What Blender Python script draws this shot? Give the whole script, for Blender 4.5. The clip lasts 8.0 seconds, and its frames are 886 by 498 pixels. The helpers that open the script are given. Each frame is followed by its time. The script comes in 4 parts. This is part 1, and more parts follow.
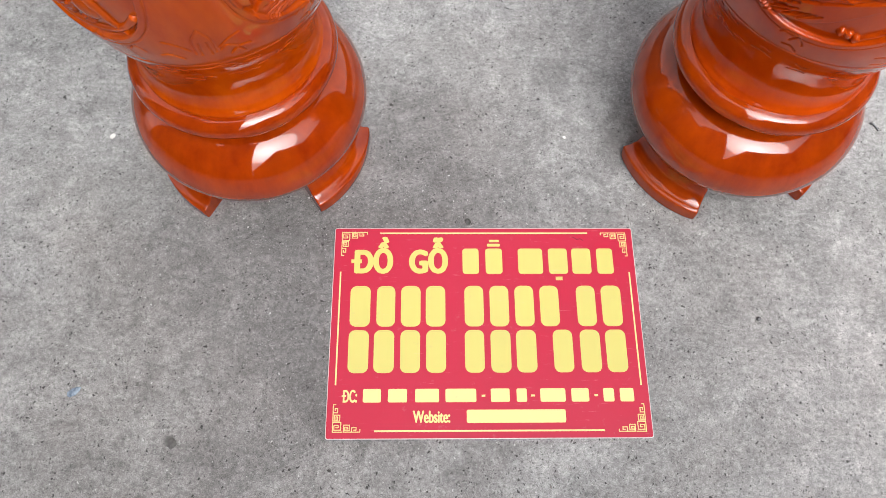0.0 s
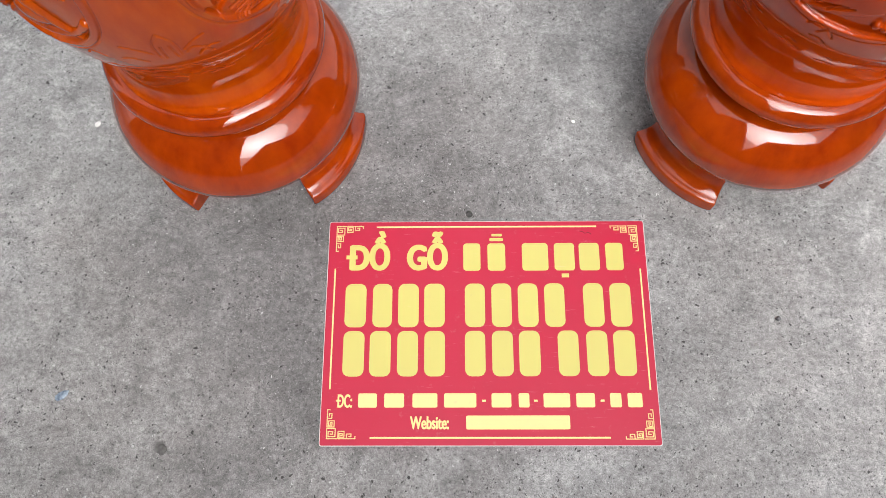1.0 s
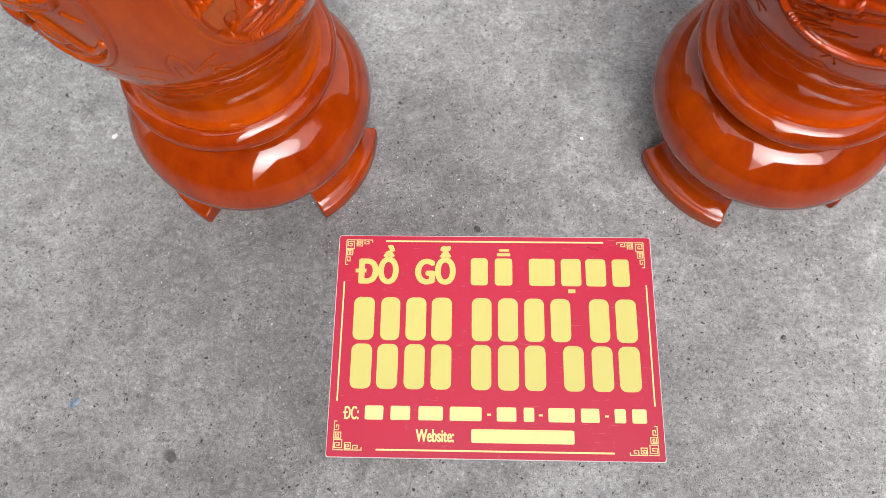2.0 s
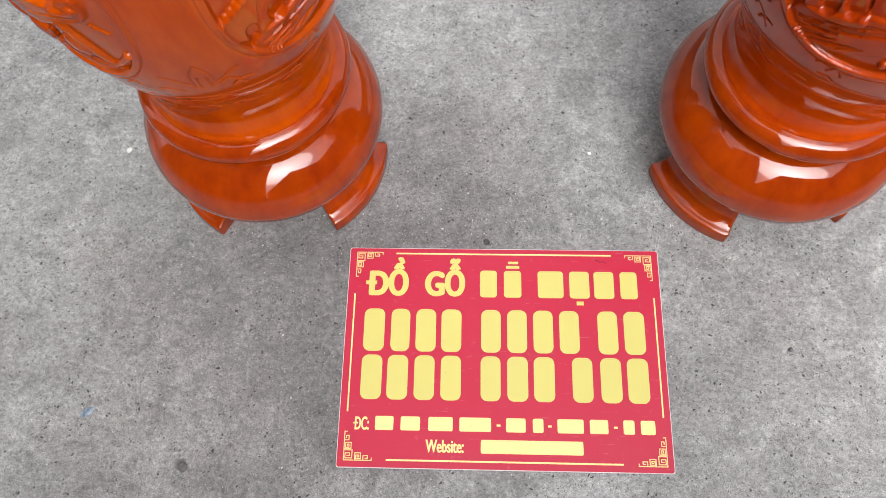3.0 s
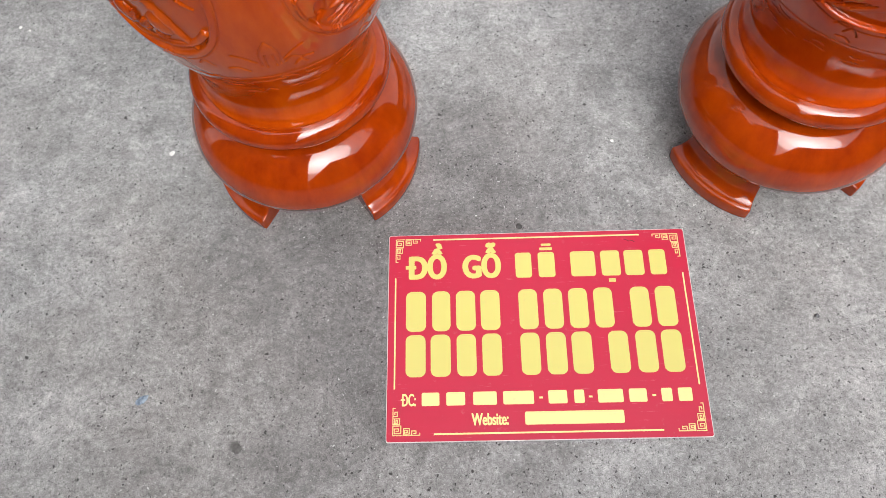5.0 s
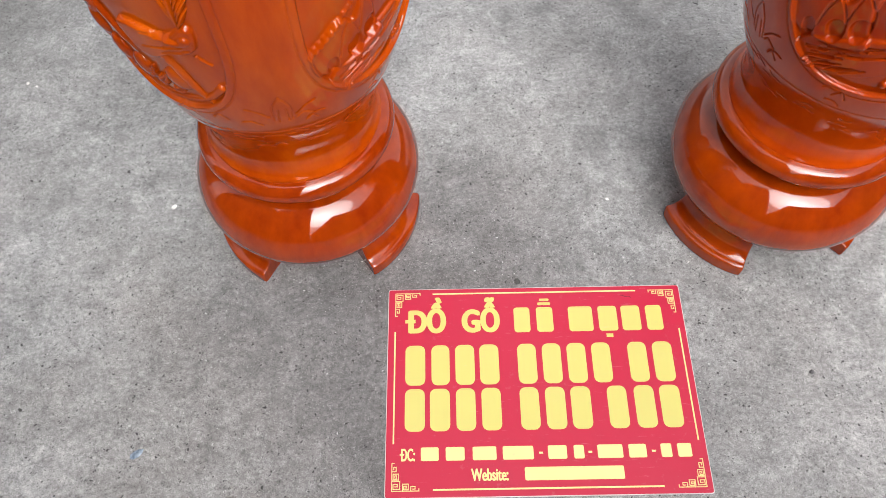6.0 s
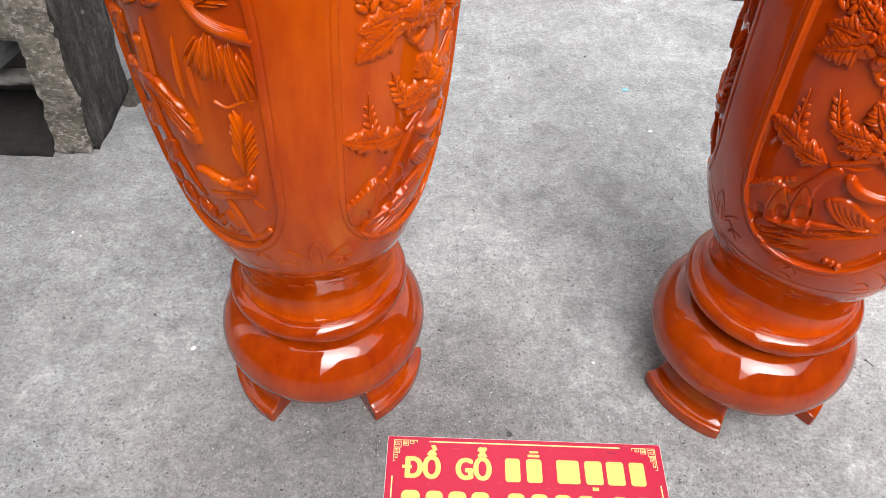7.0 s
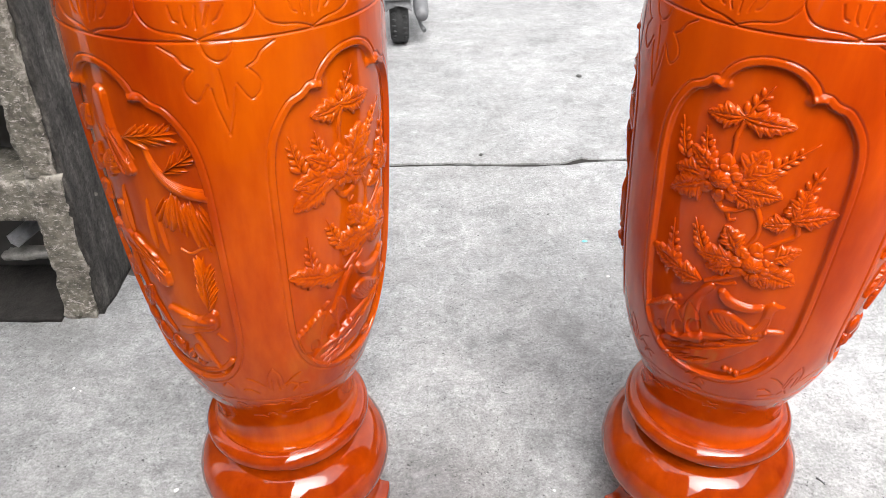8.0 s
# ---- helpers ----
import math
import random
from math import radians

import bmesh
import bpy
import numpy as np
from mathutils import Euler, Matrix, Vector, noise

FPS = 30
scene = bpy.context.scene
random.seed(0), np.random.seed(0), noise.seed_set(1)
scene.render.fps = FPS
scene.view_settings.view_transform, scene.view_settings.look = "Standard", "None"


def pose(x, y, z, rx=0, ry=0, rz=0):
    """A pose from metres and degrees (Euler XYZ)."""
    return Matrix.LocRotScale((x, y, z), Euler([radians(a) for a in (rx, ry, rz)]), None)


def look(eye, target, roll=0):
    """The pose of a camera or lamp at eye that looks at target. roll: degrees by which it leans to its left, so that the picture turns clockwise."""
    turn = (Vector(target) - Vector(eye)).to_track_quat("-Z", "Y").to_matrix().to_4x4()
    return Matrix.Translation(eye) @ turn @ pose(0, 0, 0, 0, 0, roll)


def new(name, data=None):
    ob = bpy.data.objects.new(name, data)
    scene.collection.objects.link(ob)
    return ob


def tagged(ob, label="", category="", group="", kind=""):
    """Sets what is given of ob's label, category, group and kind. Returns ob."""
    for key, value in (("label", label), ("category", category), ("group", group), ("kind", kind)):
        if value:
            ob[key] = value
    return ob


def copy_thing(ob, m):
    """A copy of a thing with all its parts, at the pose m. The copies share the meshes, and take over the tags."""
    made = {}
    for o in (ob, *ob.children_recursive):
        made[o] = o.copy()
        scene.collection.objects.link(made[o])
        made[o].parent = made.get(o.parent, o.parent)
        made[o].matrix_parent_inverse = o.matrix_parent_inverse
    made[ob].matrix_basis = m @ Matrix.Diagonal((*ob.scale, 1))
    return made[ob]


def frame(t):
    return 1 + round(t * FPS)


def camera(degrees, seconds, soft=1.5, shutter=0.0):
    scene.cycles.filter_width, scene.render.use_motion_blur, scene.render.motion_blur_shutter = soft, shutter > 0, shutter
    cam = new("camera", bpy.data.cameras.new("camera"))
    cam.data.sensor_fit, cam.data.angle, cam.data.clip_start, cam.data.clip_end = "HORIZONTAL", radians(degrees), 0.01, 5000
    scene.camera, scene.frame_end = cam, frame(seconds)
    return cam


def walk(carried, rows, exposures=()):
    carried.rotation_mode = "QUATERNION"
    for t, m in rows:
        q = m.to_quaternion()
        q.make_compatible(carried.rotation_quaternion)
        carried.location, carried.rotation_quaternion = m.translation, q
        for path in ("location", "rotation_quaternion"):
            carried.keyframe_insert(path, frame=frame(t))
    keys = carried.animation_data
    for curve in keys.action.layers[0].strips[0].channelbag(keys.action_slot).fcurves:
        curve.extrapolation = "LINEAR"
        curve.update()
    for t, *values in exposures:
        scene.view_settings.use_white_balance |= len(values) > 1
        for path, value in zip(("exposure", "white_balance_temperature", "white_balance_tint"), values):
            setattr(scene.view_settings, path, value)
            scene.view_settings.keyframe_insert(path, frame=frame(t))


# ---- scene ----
cam = camera(61.0, 8.0, 0.6)
PATH = [
    (0, (0.19, -0.193, 1.4), (0.226, 0.558, -0.454), 2.5),
    (0.5, (0.213, -0.134, 1.374), (0.212, 0.534, -0.511), -0.2),
    (1, (0.236, -0.083, 1.358), (0.21, 0.542, -0.542), -2.5),
    (1.5, (0.249, -0.072, 1.369), (0.198, 0.556, -0.529), -4.3),
    (3, (0.232, -0.1, 1.389), (0.165, 0.599, -0.483), -4.5),
    (3.5, (0.222, -0.105, 1.402), (0.155, 0.611, -0.464), -4.8),
    (4, (0.202, -0.131, 1.41), (0.138, 0.608, -0.447), -5.2),
    (4.5, (0.167, -0.194, 1.41), (0.104, 0.579, -0.433), -5.6),
    (4.7, (0.158, -0.212, 1.41), (0.1, 0.571, -0.429), -5.4),
    (6, (0.122, -0.245, 1.421), (0.112, 0.698, -0.343), -1.6),
    (6.2, (0.096, -0.274, 1.433), (0.114, 0.737, -0.292), 0.2),
    (6.5, (0.088, -0.32, 1.457), (0.101, 0.82, -0.186), 1.1),
    (6.8, (0.070, -0.362, 1.502), (0.099, 0.902, -0.040), 3.0),
    (7, (0.088, -0.400, 1.505), (0.109, 0.955, 0.034), 2.8),
    (7.2, (0.115, -0.426, 1.518), (0.135, 0.996, 0.110), 2.4),
    (7.5, (0.186, -0.507, 1.54), (0.176, 1.015, 0.242), 0.5),
    (8, (0.234, -0.591, 1.58), (0.2, 1.058, 0.449), -1.0),
]
walk(cam, [(t, look(eye, target, roll)) for t, eye, target, roll in PATH],
     [(0.0, 0.16), (1.0, 0.10), (4.7, 0.13), (6.0, 0.18), (6.5, 0.24), (7.0, 0.34), (7.5, 0.48), (8.0, 0.55)])

SKY, SUN = 0.33, 2.8

# ---- world and sun: a bright overcast sky ----
world = bpy.data.worlds.new("sky")
scene.world = world
world.use_nodes = True
wn, wl = world.node_tree.nodes, world.node_tree.links
wn.clear()
sky = wn.new("ShaderNodeTexSky")
sky.sky_type, sky.sun_disc = "NISHITA", False
sky.sun_elevation, sky.sun_rotation = radians(53), radians(165)
sky.dust_density, sky.air_density, sky.ozone_density = 4.0, 1.0, 1.0
cloud = wn.new("ShaderNodeHueSaturation")
cloud.inputs["Saturation"].default_value = 0.12
back = wn.new("ShaderNodeBackground")
back.inputs["Strength"].default_value = SKY
wout = wn.new("ShaderNodeOutputWorld")
wl.new(sky.outputs["Color"], cloud.inputs["Color"])
wl.new(cloud.outputs["Color"], back.inputs["Color"])
wl.new(back.outputs["Background"], wout.inputs["Surface"])

sun = new("sun", bpy.data.lights.new("sun", "SUN"))
sun.data.energy, sun.data.angle, sun.data.color = SUN, radians(46), (1.0, 0.99, 0.98)
sun.matrix_world = look((0.78, -2.91, 4.0), (0, 0, 0))


# ---- materials ----
def material(name, rough=0.6, coat=0.0, metal=0.0):
    mat = bpy.data.materials.new(name)
    mat.use_nodes = True
    b = mat.node_tree.nodes["Principled BSDF"]
    b.inputs["Roughness"].default_value = rough
    b.inputs["Metallic"].default_value = metal
    b.inputs["Coat Weight"].default_value = coat
    return mat, mat.node_tree.nodes, mat.node_tree.links, b


def coords(n, l, scale=(1, 1, 1), space="Object"):
    tc, mp = n.new("ShaderNodeTexCoord"), n.new("ShaderNodeMapping")
    mp.inputs["Scale"].default_value = scale
    l.new(tc.outputs[space], mp.inputs["Vector"])
    return mp.outputs["Vector"]


def noise_tex(n, l, vec, scale, detail=4.0, rough=0.55):
    t = n.new("ShaderNodeTexNoise")
    t.inputs["Scale"].default_value, t.inputs["Detail"].default_value, t.inputs["Roughness"].default_value = scale, detail, rough
    l.new(vec, t.inputs["Vector"])
    return t.outputs["Fac"]


def ramp(n, l, fac, *stops):
    r = n.new("ShaderNodeValToRGB")
    while len(r.color_ramp.elements) < len(stops):
        r.color_ramp.elements.new(0.5)
    for e, (p, c) in zip(r.color_ramp.elements, stops):
        e.position = p
        e.color = (*c, 1) if isinstance(c, tuple) else (c, c, c, 1)
    l.new(fac, r.inputs["Fac"])
    return r.outputs["Color"]


def mix(n, l, fac, a, b, mode="MIX"):
    m = n.new("ShaderNodeMix")
    m.data_type, m.blend_type = "RGBA", mode
    for i, v in ((0, fac), (6, a), (7, b)):
        if isinstance(v, (int, float)):
            m.inputs[i].default_value = v
        elif isinstance(v, tuple):
            m.inputs[i].default_value = (*v, 1)
        else:
            l.new(v, m.inputs[i])
    return m.outputs[2]


def maths(n, l, op, a, b=0.0):
    m = n.new("ShaderNodeMath")
    m.operation = op
    for i, v in ((0, a), (1, b)):
        if isinstance(v, (int, float)):
            m.inputs[i].default_value = v
        else:
            l.new(v, m.inputs[i])
    return m.outputs[0]


def bump(n, l, b, height, strength, dist):
    t = n.new("ShaderNodeBump")
    t.inputs["Strength"].default_value, t.inputs["Distance"].default_value = strength, dist
    l.new(height, t.inputs["Height"])
    l.new(t.outputs["Normal"], b.inputs["Normal"])
    return t


def make_concrete_floor():
    mat, n, l, b = material("poured_concrete", 0.75)
    v = coords(n, l)
    warp = n.new("ShaderNodeTexNoise")
    warp.inputs["Scale"].default_value = 110
    l.new(v, warp.inputs["Vector"])
    wv = n.new("ShaderNodeVectorMath")
    wv.operation = "MULTIPLY_ADD"
    l.new(warp.outputs["Color"], wv.inputs[0])
    wv.inputs[1].default_value = (0.010, 0.010, 0.0)
    l.new(v, wv.inputs[2])
    wvec = wv.outputs[0]
    big = noise_tex(n, l, v, 1.6, 6, 0.62)
    mid = noise_tex(n, l, v, 8, 7, 0.68)
    patch = noise_tex(n, l, coords(n, l, (1, 1.5, 1)), 3.6, 7, 0.7)
    streak = noise_tex(n, l, coords(n, l, (16, 5, 1)), 2.2, 6, 0.75)
    fine = noise_tex(n, l, v, 150, 4, 0.75)
    grit = noise_tex(n, l, v, 480, 3, 0.7)
    col = ramp(n, l, big, (0.30, (0.208, 0.207, 0.2075)), (0.70, (0.296, 0.295, 0.2955)))
    col = mix(n, l, 0.5, col, ramp(n, l, patch, (0.34, 0.30), (0.50, 0.5), (0.66, 0.70)), "OVERLAY")
    swirl = n.new("ShaderNodeTexNoise")
    for key, val in (("Scale", 9.0), ("Detail", 6.0), ("Roughness", 0.62), ("Distortion", 2.2)):
        swirl.inputs[key].default_value = val
    l.new(coords(n, l, (1.2, 0.9, 1)), swirl.inputs["Vector"])
    col = mix(n, l, 0.5, col, ramp(n, l, swirl.outputs["Fac"], (0.36, 0.34), (0.5, 0.5), (0.58, 0.52), (0.66, 0.72)), "OVERLAY")
    col = mix(n, l, 0.6, col, ramp(n, l, mid, (0.3, 0.36), (0.7, 0.64)), "OVERLAY")
    col = mix(n, l, 0.12, col, ramp(n, l, streak, (0.3, 0.33), (0.7, 0.67)), "OVERLAY")
    col = mix(n, l, 0.5, col, ramp(n, l, fine, (0.32, 0.2), (0.68, 0.8)), "OVERLAY")
    col = mix(n, l, 0.7, col, ramp(n, l, grit, (0.3, 0.15), (0.7, 0.85)), "OVERLAY")
    paste = noise_tex(n, l, wvec, 34, 5, 0.72)
    col = mix(n, l, 0.30, col, ramp(n, l, paste, (0.36, 0.34), (0.50, 0.5), (0.64, 0.68)), "OVERLAY")
    crumb = noise_tex(n, l, wvec, 95, 3, 0.6)
    col = mix(n, l, 0.30, col, ramp(n, l, crumb, (0.38, 0.30), (0.5, 0.5), (0.62, 0.70)), "OVERLAY")
    # trowel smears: long curved drags of paler and darker paste
    for sc, tw, twist, amount, lo, hi in ((15, (1.0, 2.4, 1), 2.6, 0.36, 0.34, 0.66), (34, (1.6, 1.0, 1), 1.8, 0.26, 0.34, 0.66), (70, (1.0, 1.4, 1), 1.2, 0.26, 0.32, 0.68)):
        drag = n.new("ShaderNodeTexNoise")
        for key, val in (("Scale", sc), ("Detail", 5.0), ("Roughness", 0.66), ("Distortion", twist)):
            drag.inputs[key].default_value = val
        l.new(coords(n, l, tw), drag.inputs["Vector"])
        col = mix(n, l, amount, col, ramp(n, l, drag.outputs["Fac"], (0.34, lo), (0.50, 0.5), (0.66, hi)), "OVERLAY")
    # faint warm and cool tints
    col = mix(n, l, ramp(n, l, noise_tex(n, l, v, 5, 4, 0.6), (0.45, 0.0), (0.8, 0.18)), col, (0.25, 0.222, 0.215))
    # damp patches between the vases, among them two spots of painted shade
    # painted shade: the pit round the flat stone (first), the right stand's foot (0.60, 0.60)
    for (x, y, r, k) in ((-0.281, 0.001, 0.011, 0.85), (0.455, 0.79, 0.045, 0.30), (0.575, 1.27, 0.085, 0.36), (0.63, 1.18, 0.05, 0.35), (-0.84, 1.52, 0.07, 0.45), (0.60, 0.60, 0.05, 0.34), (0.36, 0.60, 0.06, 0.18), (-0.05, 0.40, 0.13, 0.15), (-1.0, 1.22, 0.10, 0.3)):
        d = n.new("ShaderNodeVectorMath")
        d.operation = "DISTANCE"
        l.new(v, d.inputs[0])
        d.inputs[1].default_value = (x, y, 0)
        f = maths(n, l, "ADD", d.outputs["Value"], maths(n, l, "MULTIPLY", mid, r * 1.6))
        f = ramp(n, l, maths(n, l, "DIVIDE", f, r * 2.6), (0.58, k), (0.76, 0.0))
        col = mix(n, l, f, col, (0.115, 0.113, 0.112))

    # brownish grime in mid yard, with the shade there painted into its tint
    for (x, y, r, k) in ((-0.16, 0.25, 0.40, 0.75), (0.22, 0.56, 0.24, 0.6), (0.72, 0.30, 0.16, 0.22), (0.05, -0.25, 0.3, 0.22)):
        d = n.new("ShaderNodeVectorMath")
        d.operation = "DISTANCE"
        l.new(v, d.inputs[0])
        d.inputs[1].default_value = (x, y, 0)
        f = maths(n, l, "ADD", d.outputs["Value"], maths(n, l, "MULTIPLY", maths(n, l, "SUBTRACT", patch, 0.5), r * 1.8))
        f = ramp(n, l, maths(n, l, "DIVIDE", f, r * 1.6), (0.35, k), (1.0, 0.0))
        col = mix(n, l, f, col, (0.66, 0.635, 0.625), "MULTIPLY")

    # pale pools: light at the yard's sides and between vases, painted into the colour
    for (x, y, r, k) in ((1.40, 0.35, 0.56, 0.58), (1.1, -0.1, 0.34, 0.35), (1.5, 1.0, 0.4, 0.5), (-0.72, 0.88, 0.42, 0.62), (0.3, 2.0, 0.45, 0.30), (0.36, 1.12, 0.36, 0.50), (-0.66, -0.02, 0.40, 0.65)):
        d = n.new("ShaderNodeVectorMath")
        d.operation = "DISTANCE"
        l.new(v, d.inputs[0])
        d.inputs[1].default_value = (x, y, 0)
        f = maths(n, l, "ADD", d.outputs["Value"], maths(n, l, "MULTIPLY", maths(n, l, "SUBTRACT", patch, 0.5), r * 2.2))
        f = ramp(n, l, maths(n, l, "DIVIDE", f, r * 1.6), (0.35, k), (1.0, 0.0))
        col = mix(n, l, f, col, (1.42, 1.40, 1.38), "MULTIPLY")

    crowd = ramp(n, l, noise_tex(n, l, v, 4.5, 5, 0.65), (0.32, 0.20), (0.66, 1.0))
    crowd = maths(n, l, "MULTIPLY", crowd, 2.0)

    def flecks(scale, size, share, shade, amount, colour, turn=0.0, long=1.0):
        mp = n.new("ShaderNodeMapping")
        mp.inputs["Scale"].default_value = (long, 1, 1)
        spin = n.new("ShaderNodeVectorRotate")
        spin.rotation_type = "Z_AXIS"
        spin.inputs["Angle"].default_value = turn
        l.new(wvec, spin.inputs["Vector"])
        l.new(spin.outputs["Vector"], mp.inputs["Vector"])
        t = n.new("ShaderNodeTexVoronoi")
        t.inputs["Scale"].default_value = scale
        l.new(mp.outputs["Vector"], t.inputs["Vector"])
        sep = n.new("ShaderNodeSeparateColor")
        l.new(t.outputs["Color"], sep.inputs["Color"])
        keep = maths(n, l, "LESS_THAN", sep.outputs["Red"], maths(n, l, "MULTIPLY", crowd, share))
        wide = maths(n, l, "MULTIPLY", maths(n, l, "ADD", sep.outputs["Green"], 0.25), size)
        inside = ramp(n, l, maths(n, l, "DIVIDE", t.outputs["Distance"], wide), (0.75, 1.0), (1.0, 0.0))
        f = maths(n, l, "MULTIPLY", maths(n, l, "MULTIPLY", inside, keep), amount)
        return f, mix(n, l, f, shade, colour)

    f1, col = flecks(130, 0.22, 0.10, col, 0.92, (0.022, 0.021, 0.021), 0.9, 0.62)
    f2, col = flecks(180, 0.28, 0.15, col, 0.9, (0.028, 0.025, 0.024), 2.3, 0.62)
    f6, col = flecks(280, 0.38, 0.28, col, 0.6, (0.055, 0.051, 0.049), 1.3, 0.75)
    f3, col = flecks(170, 0.24, 0.06, col, 0.8, (0.58, 0.575, 0.57), 0.9, 0.8)
    f4, col = flecks(290, 0.38, 0.22, col, 0.45, (0.46, 0.455, 0.452))
    f5, col = flecks(48, 0.13, 0.05, col, 0.9, (0.035, 0.033, 0.031), 0.2, 0.6)
    f7, col = flecks(80, 0.11, 0.07, col, 0.92, (0.020, 0.019, 0.018), 0.4, 0.7)
    f8, col = flecks(90, 0.12, 0.022, col, 0.85, (0.62, 0.61, 0.60), 1.8, 0.8)
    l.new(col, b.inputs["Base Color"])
    pits = maths(n, l, "ADD", maths(n, l, "ADD", f1, f2), maths(n, l, "ADD", f5, f6))
    h = maths(n, l, "SUBTRACT", maths(n, l, "ADD", maths(n, l, "MULTIPLY", fine, 0.5), maths(n, l, "MULTIPLY", mid, 0.8)), maths(n, l, "MULTIPLY", pits, 0.6))
    bump(n, l, b, h, 0.5, 0.0035)
    l.new(ramp(n, l, mid, (0.3, 0.62), (0.7, 0.85)), b.inputs["Roughness"])
    return mat


def make_lacquer(name, dark, light, cloudy, ior):
    mat, n, l, b = material(name, 0.5, 1.0)
    grain = noise_tex(n, l, coords(n, l, (9, 9, 2.0)), 2.0, 6, 0.65)
    cloud_ = noise_tex(n, l, coords(n, l, (1, 1, 0.4)), 6.5, 4, 0.55)
    col = ramp(n, l, grain, (0.3, dark), (0.7, light))
    col = mix(n, l, ramp(n, l, cloud_, (0.42, 0.0), (0.70, 0.75)), col, cloudy)
    gold = noise_tex(n, l, coords(n, l, (1.6, 1.6, 0.5)), 3.1, 4, 0.6)
    col = mix(n, l, ramp(n, l, gold, (0.48, 0.0), (0.72, 0.6)), col, tuple(min(1.0, a * k) for a, k in zip(light, (1.05, 1.25, 1.3))))
    l.new(col, b.inputs["Base Color"])
    rub = noise_tex(n, l, coords(n, l), 7, 4, 0.6)
    l.new(ramp(n, l, rub, (0.3, 0.02), (0.7, 0.06)), b.inputs["Coat Roughness"])
    b.inputs["Coat IOR"].default_value = ior
    b.inputs["Specular IOR Level"].default_value = 0.0
    t = n.new("ShaderNodeBump")
    t.inputs["Strength"].default_value, t.inputs["Distance"].default_value = 0.10, 0.003
    l.new(noise_tex(n, l, coords(n, l), 16, 2, 0.5), t.inputs["Height"])
    l.new(t.outputs["Normal"], b.inputs["Coat Normal"])
    return mat


def make_plain(name, c0, c1, scale=30, rough=0.6, metal=0.0, relief=0.2, dist=0.001, coat=0.0):
    mat, n, l, b = material(name, rough, coat, metal)
    v = coords(n, l)
    a = noise_tex(n, l, v, scale, 5, 0.65)
    c = noise_tex(n, l, v, scale * 6, 3, 0.6)
    col = ramp(n, l, a, (0.3, c0), (0.7, c1))
    col = mix(n, l, 0.3, col, ramp(n, l, c, (0.3, 0.3), (0.7, 0.7)), "OVERLAY")
    l.new(col, b.inputs["Base Color"])
    bump(n, l, b, maths(n, l, "ADD", a, maths(n, l, "MULTIPLY", c, 0.5)), relief, dist)
    return mat


def make_print(name, colour, dull, rough=0.38):
    """Printed vinyl: even ink with fading, faint scuffs and dust."""
    mat, n, l, b = material(name, rough)
    v = coords(n, l)
    fade = noise_tex(n, l, v, 7, 4, 0.6)
    dust = noise_tex(n, l, v, 60, 5, 0.7)
    scratch = noise_tex(n, l, coords(n, l, (3, 40, 1)), 5, 6, 0.75)
    col = mix(n, l, ramp(n, l, fade, (0.35, 0.0), (0.75, 0.5)), colour, dull)
    col = mix(n, l, ramp(n, l, scratch, (0.62, 0.0), (0.72, 0.32)), col, (0.8, 0.50, 0.50))
    col = mix(n, l, ramp(n, l, dust, (0.62, 0.0), (0.75, 0.2)), col, (0.45, 0.30, 0.28))
    l.new(col, b.inputs["Base Color"])
    l.new(ramp(n, l, dust, (0.3, rough - 0.08), (0.7, rough + 0.15)), b.inputs["Roughness"])
    b.inputs["Specular IOR Level"].default_value = 0.4
    bump(n, l, b, fade, 0.15, 0.002)
    return mat


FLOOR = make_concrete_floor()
LACQUER = make_lacquer("lacquered_wood", (0.33, 0.0335, 0.0006), (0.48, 0.073, 0.0008), (0.23, 0.0140, 0.0006), 1.39)
RED_LACQUER = make_lacquer("redder_lacquered_wood", (0.38, 0.034, 0.0008), (0.52, 0.062, 0.0011), (0.23, 0.0130, 0.0008), 1.41)
DARK_LACQUER = make_lacquer("darker_lacquered_wood", (0.235, 0.0200, 0.0005), (0.37, 0.0450, 0.0008), (0.140, 0.0080, 0.0006), 1.55)


def make_raw():
    """Old broken concrete: grey-brown paste, dark holes and pale mortar crumbs."""
    mat, n, l, b = material("rough_old_concrete", 0.92)
    v = coords(n, l)
    a = noise_tex(n, l, v, 13, 9, 0.72)
    c = noise_tex(n, l, v, 45, 6, 0.7)
    col = ramp(n, l, a, (0.30, (0.062, 0.055, 0.043)), (0.50, (0.180, 0.164, 0.132)), (0.66, (0.30, 0.275, 0.23)))
    col = mix(n, l, 0.6, col, ramp(n, l, c, (0.3, 0.15), (0.7, 0.85)), "OVERLAY")
    crumbs = noise_tex(n, l, coords(n, l, (1, 1, 2.2)), 48, 8, 0.8)
    col = mix(n, l, ramp(n, l, crumbs, (0.54, 0.0), (0.60, 0.9)), col, (0.60, 0.54, 0.50))
    # broken corners show pale fresh mortar
    worn = n.new("ShaderNodeNewGeometry").outputs["Pointiness"]
    worn = maths(n, l, "ADD", worn, maths(n, l, "MULTIPLY", maths(n, l, "SUBTRACT", c, 0.5), 0.16))
    col = mix(n, l, ramp(n, l, worn, (0.55, 0.0), (0.60, 0.85)), col, (0.60, 0.55, 0.49))
    l.new(col, b.inputs["Base Color"])
    bump(n, l, b, maths(n, l, "ADD", maths(n, l, "ADD", a, c), maths(n, l, "MULTIPLY", crumbs, 0.8)), 0.9, 0.009)
    return mat


RAW = make_raw()


